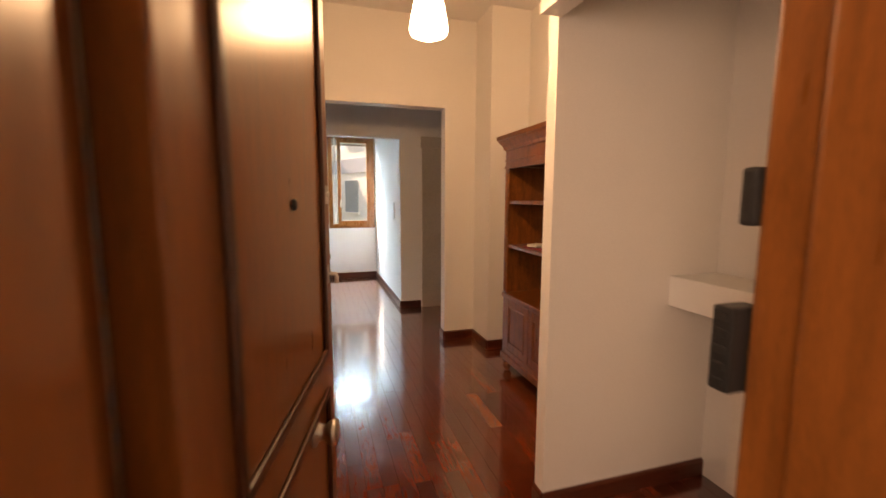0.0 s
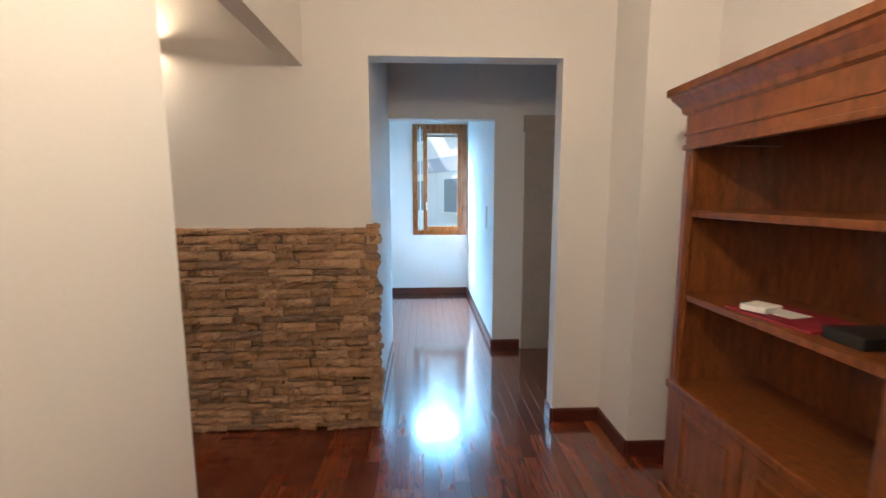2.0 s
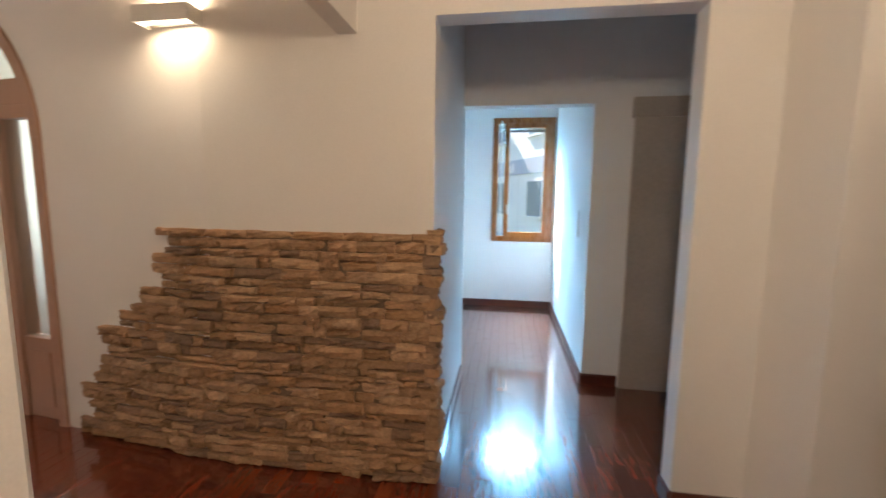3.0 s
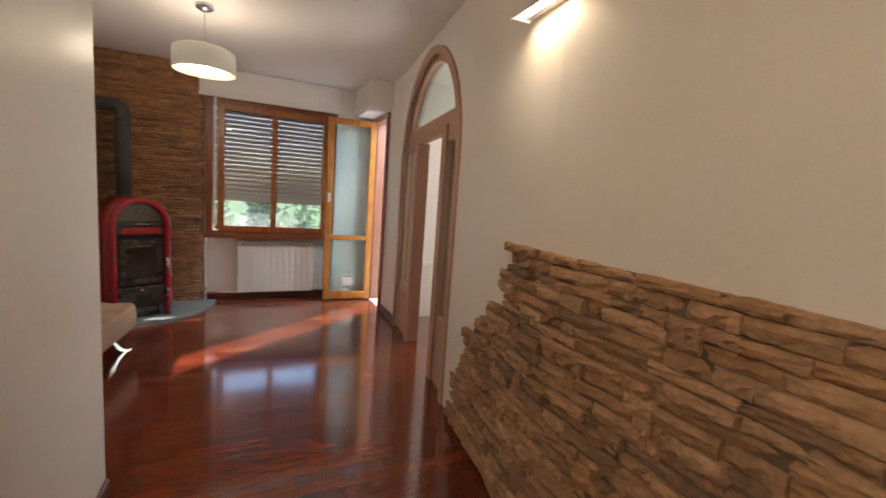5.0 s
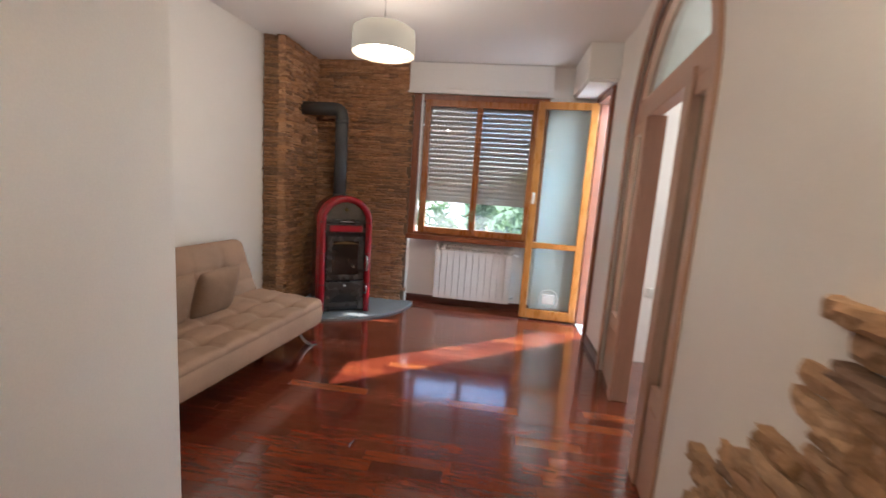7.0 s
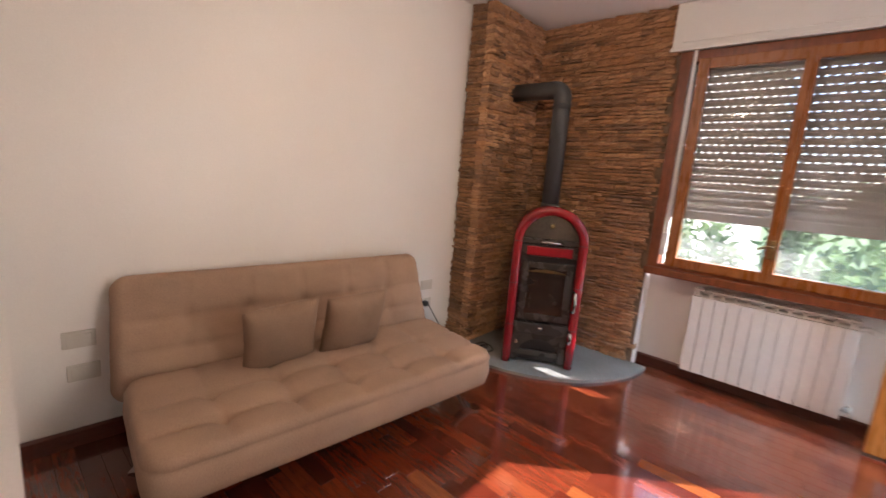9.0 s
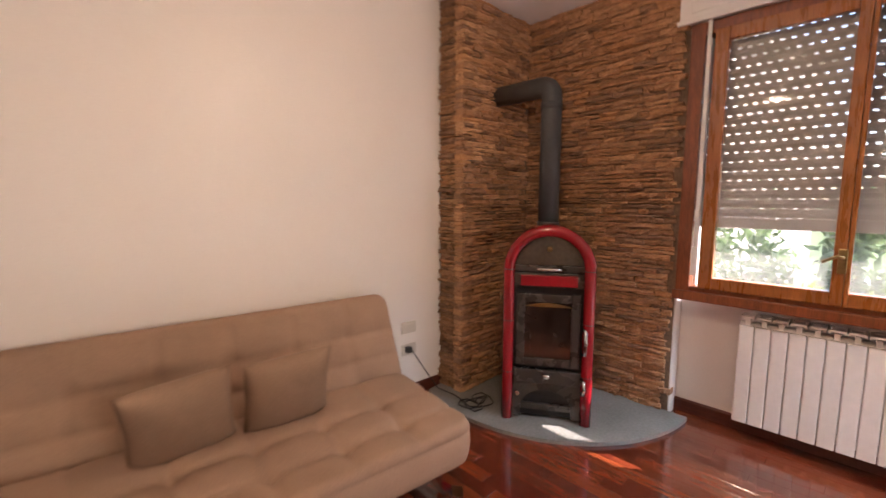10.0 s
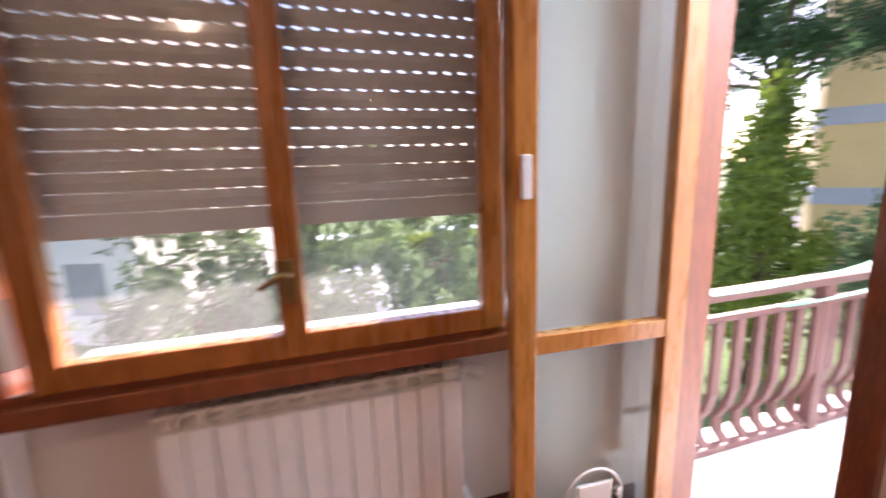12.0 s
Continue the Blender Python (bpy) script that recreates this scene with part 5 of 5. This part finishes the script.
def stone_library(tones, heights):
    lib = {}
    for wi, w in enumerate(LENGTHS):
        for hi, h in enumerate(heights):
            for k, tone in enumerate(tones):
                bm = bmesh.new()
                stone_into(bm, w - 0.002, h - 0.0015, wi * 100 + hi * 10 + k)
                lib[wi, hi, k] = mesh_of(bm, "stone", tone)
    return lib


def courses(width_of, height, seed, heights):
    """Yields the stones of a wall as (x, z, length index, height index)."""
    rnd = random.Random(seed)
    z = 0.0
    while z < height - 0.012:
        left = height - z
        hi = rnd.choice((0, 1, 1, 2, 2))
        if heights[hi] > left:
            hi = 0
        x0, x1 = width_of(z)
        x = x0
        while x < x1 - 0.03:
            wi = rnd.choice((0, 1, 1, 2, 2, 3, 3, 4))
            while LENGTHS[wi] > x1 - x + 0.006 and wi:
                wi -= 1
            yield x, z, wi, hi, rnd.uniform(-0.013, 0.019), rnd.choice((0, 0, 1, 1, 2, 2, 3, 4))
            x += LENGTHS[wi]
        z += heights[hi]


def stone_wall(owner, lib, tones, frame_m, width_of, height, seed, single, bend=None, heights=HEIGHTS, proud=1.0):
    bm = bmesh.new()
    joined = 0
    for x, z, wi, hi, out, tone in courses(width_of, height, seed, heights):
        m = (bend(x, z) if bend else frame_m @ Matrix.Translation((x, z, 0))) @ Matrix.Translation((0, 0, out * proud))
        if single(x, z):
            ob = new("stone", lib[wi, hi, tone])
            ob.parent = owner
            ob.matrix_world = m
        else:
            stone_into(bm, LENGTHS[wi] - 0.002, heights[hi] - 0.0015, wi * 100 + hi * 10 + tone, m, tone)
            joined += 1
    if joined:
        ob = finish(bm, "stones", *tones, parent=owner)
        tagged(ob, kind="stuff")
    else:
        bm.free()


UPX = Matrix(((1, 0, 0, 0), (0, 0, -1, 0), (0, 1, 0, 0), (0, 0, 0, 1)))
THIN = (0.019, 0.027, 0.038)
LIB_A, LIB_B = stone_library(STONE_TONES, HEIGHTS), stone_library(STOVE_TONES, THIN)
dado = structure(boxes("stone_dado", MORTAR, [((-0.74, 3.922, 0.004), (0.41, 3.932, 1.235))]), "ragged-edged panel of brown split ledge stones", "stone cladding")
STEPS = (-1.72, -1.62, -1.70, -1.58, -1.52, -1.44, -1.50, -1.36, -1.24, -1.18, -1.05, -1.10, -0.99, -1.05)


def dado_width(z):
    return STEPS[min(int(z / 0.09), 13)], 0.405


def dado_bend(x, z):
    if x >= -0.75:
        return Matrix.Translation((x, 3.928, z + 0.004)) @ UPX
    return Matrix.Translation((x, 3.928 - 0.119 * (x + 0.75), z + 0.004)) @ Matrix.Rotation(-0.1186, 4, "Z") @ UPX


stone_wall(dado, LIB_A, STONE_TONES, None, dado_width, 1.245, 3, lambda x, z: z > 0.50 or x < -1.0, dado_bend)
jamb = structure(boxes("stone_jamb", MORTAR, [((0.408, 3.92, 0.004), (0.412, 4.04, 1.235))]), "split stones wrapping the opening's edge", "stone cladding")
stone_wall(jamb, LIB_A, STONE_TONES, Matrix.Translation((0.415, 3.905, 0.004)) @ Matrix.Rotation(math.pi / 2, 4, "Z") @ UPX, lambda z: (0.0, 0.12 + 0.02 * math.sin(z * 40)), 1.245, 6, lambda x, z: False)
clad = structure(boxes("stone_cladding", MORTAR, [((WX - 0.002, 1.2, 0.02), (WX + 0.006, 2.333, 2.69))]), "floor-to-ceiling brown split stone cladding behind the stove", "stone cladding")
stone_wall(clad, LIB_B, STOVE_TONES, Matrix.Translation((WX + 0.006, 1.21, 0.022)) @ Matrix.Rotation(math.pi / 2, 4, "Z") @ UPX, lambda z: (0.0, 1.105), 2.675, 11, lambda x, z: 0.75 < z < 1.75, heights=THIN, proud=0.55)
pil = structure(boxes("stone_pillar", MORTAR, [((-4.95, 1.185, 0.02), (-4.197, 1.222, 2.69)), ((-4.204, 1.0, 0.02), (-4.194, 1.2, 2.69))]), "stone-clad pillar beside the stove", "stone cladding")
stone_wall(pil, LIB_B, STOVE_TONES, Matrix.Translation((-4.165, 1.215, 0.022)) @ Matrix.Rotation(math.pi, 4, "Z") @ UPX, lambda z: (0.0, 0.76), 2.675, 12, lambda x, z: 0.9 < z < 1.6, heights=THIN, proud=0.55)
stone_wall(pil, LIB_B, STOVE_TONES, Matrix.Translation((-4.197, 1.008, 0.022)) @ Matrix.Rotation(math.pi / 2, 4, "Z") @ UPX, lambda z: (0.0, 0.225), 2.675, 13, lambda x, z: False, heights=THIN, proud=0.55)

# ---- parquet ----
floor_ob = bpy.data.objects["floor"]
PW, PLENS = 0.078, (0.36, 0.45, 0.54)


def plank_box(bm, w, l, m=None, mat=0):
    b = 0.0009
    pts = [(0, 0, -0.012), (w, 0, -0.012), (w, l, -0.012), (0, l, -0.012), (0, 0, -b), (w, 0, -b), (w, l, -b), (0, l, -b), (b, b, 0), (w - b, b, 0), (w - b, l - b, 0), (b, l - b, 0)]
    vs = [bm.verts.new(m @ Vector(p) if m else p) for p in pts]
    for q in ((8, 9, 10, 11), (4, 5, 9, 8), (5, 6, 10, 9), (6, 7, 11, 10), (7, 4, 8, 11), (0, 1, 5, 4), (1, 2, 6, 5), (2, 3, 7, 6), (3, 0, 4, 7)):
        f = bm.faces.new([vs[k] for k in q])
        f.material_index = mat


PLIB = {}
for li, l in enumerate(PLENS):
    for k, mt in enumerate(PLANKS):
        bm = bmesh.new()
        plank_box(bm, PW - 0.0006, l - 0.0006)
        PLIB[li, k] = mesh_of(bm, "plank", mt)
rnd = random.Random(12)
bm = bmesh.new()
x = -5.3
while x < 2.3:
    if x < -3.95:
        y, ye = 0.5, 4.27
    elif x < -0.04:
        y, ye = 0.5, 5.8
    elif x < 0.1:
        y, ye = 0.5, 4.05
    else:
        y, ye = 0.43, 7.55
    y -= rnd.uniform(0, 0.4)
    while y < ye:
        li = rnd.choice((0, 1, 1, 2))
        tone = rnd.choice((0, 0, 0, 1, 1, 1, 2, 2, 3, 3, 4, 4, 5) if rnd.random() < 0.35 else (0, 0, 1, 1, 2, 3, 4))
        single = (-3.6 < x < 0.2 and 2.55 < y < 3.9) or (0.2 < x < 1.2 and 1.9 < y < 3.6)
        if single:
            ob = new("plank", PLIB[li, tone])
            ob.parent = floor_ob
            ob.location = (x, y, 0)
        else:
            plank_box(bm, PW - 0.0006, (min(PLENS[li], 4.288 - y) if x < -3.95 else PLENS[li]) - 0.0006, Matrix.Translation((x, y, 0)), tone)
        y += PLENS[li]
    x += PW
ob = finish(bm, "planks", *PLANKS, parent=floor_ob)
tagged(ob, kind="stuff")
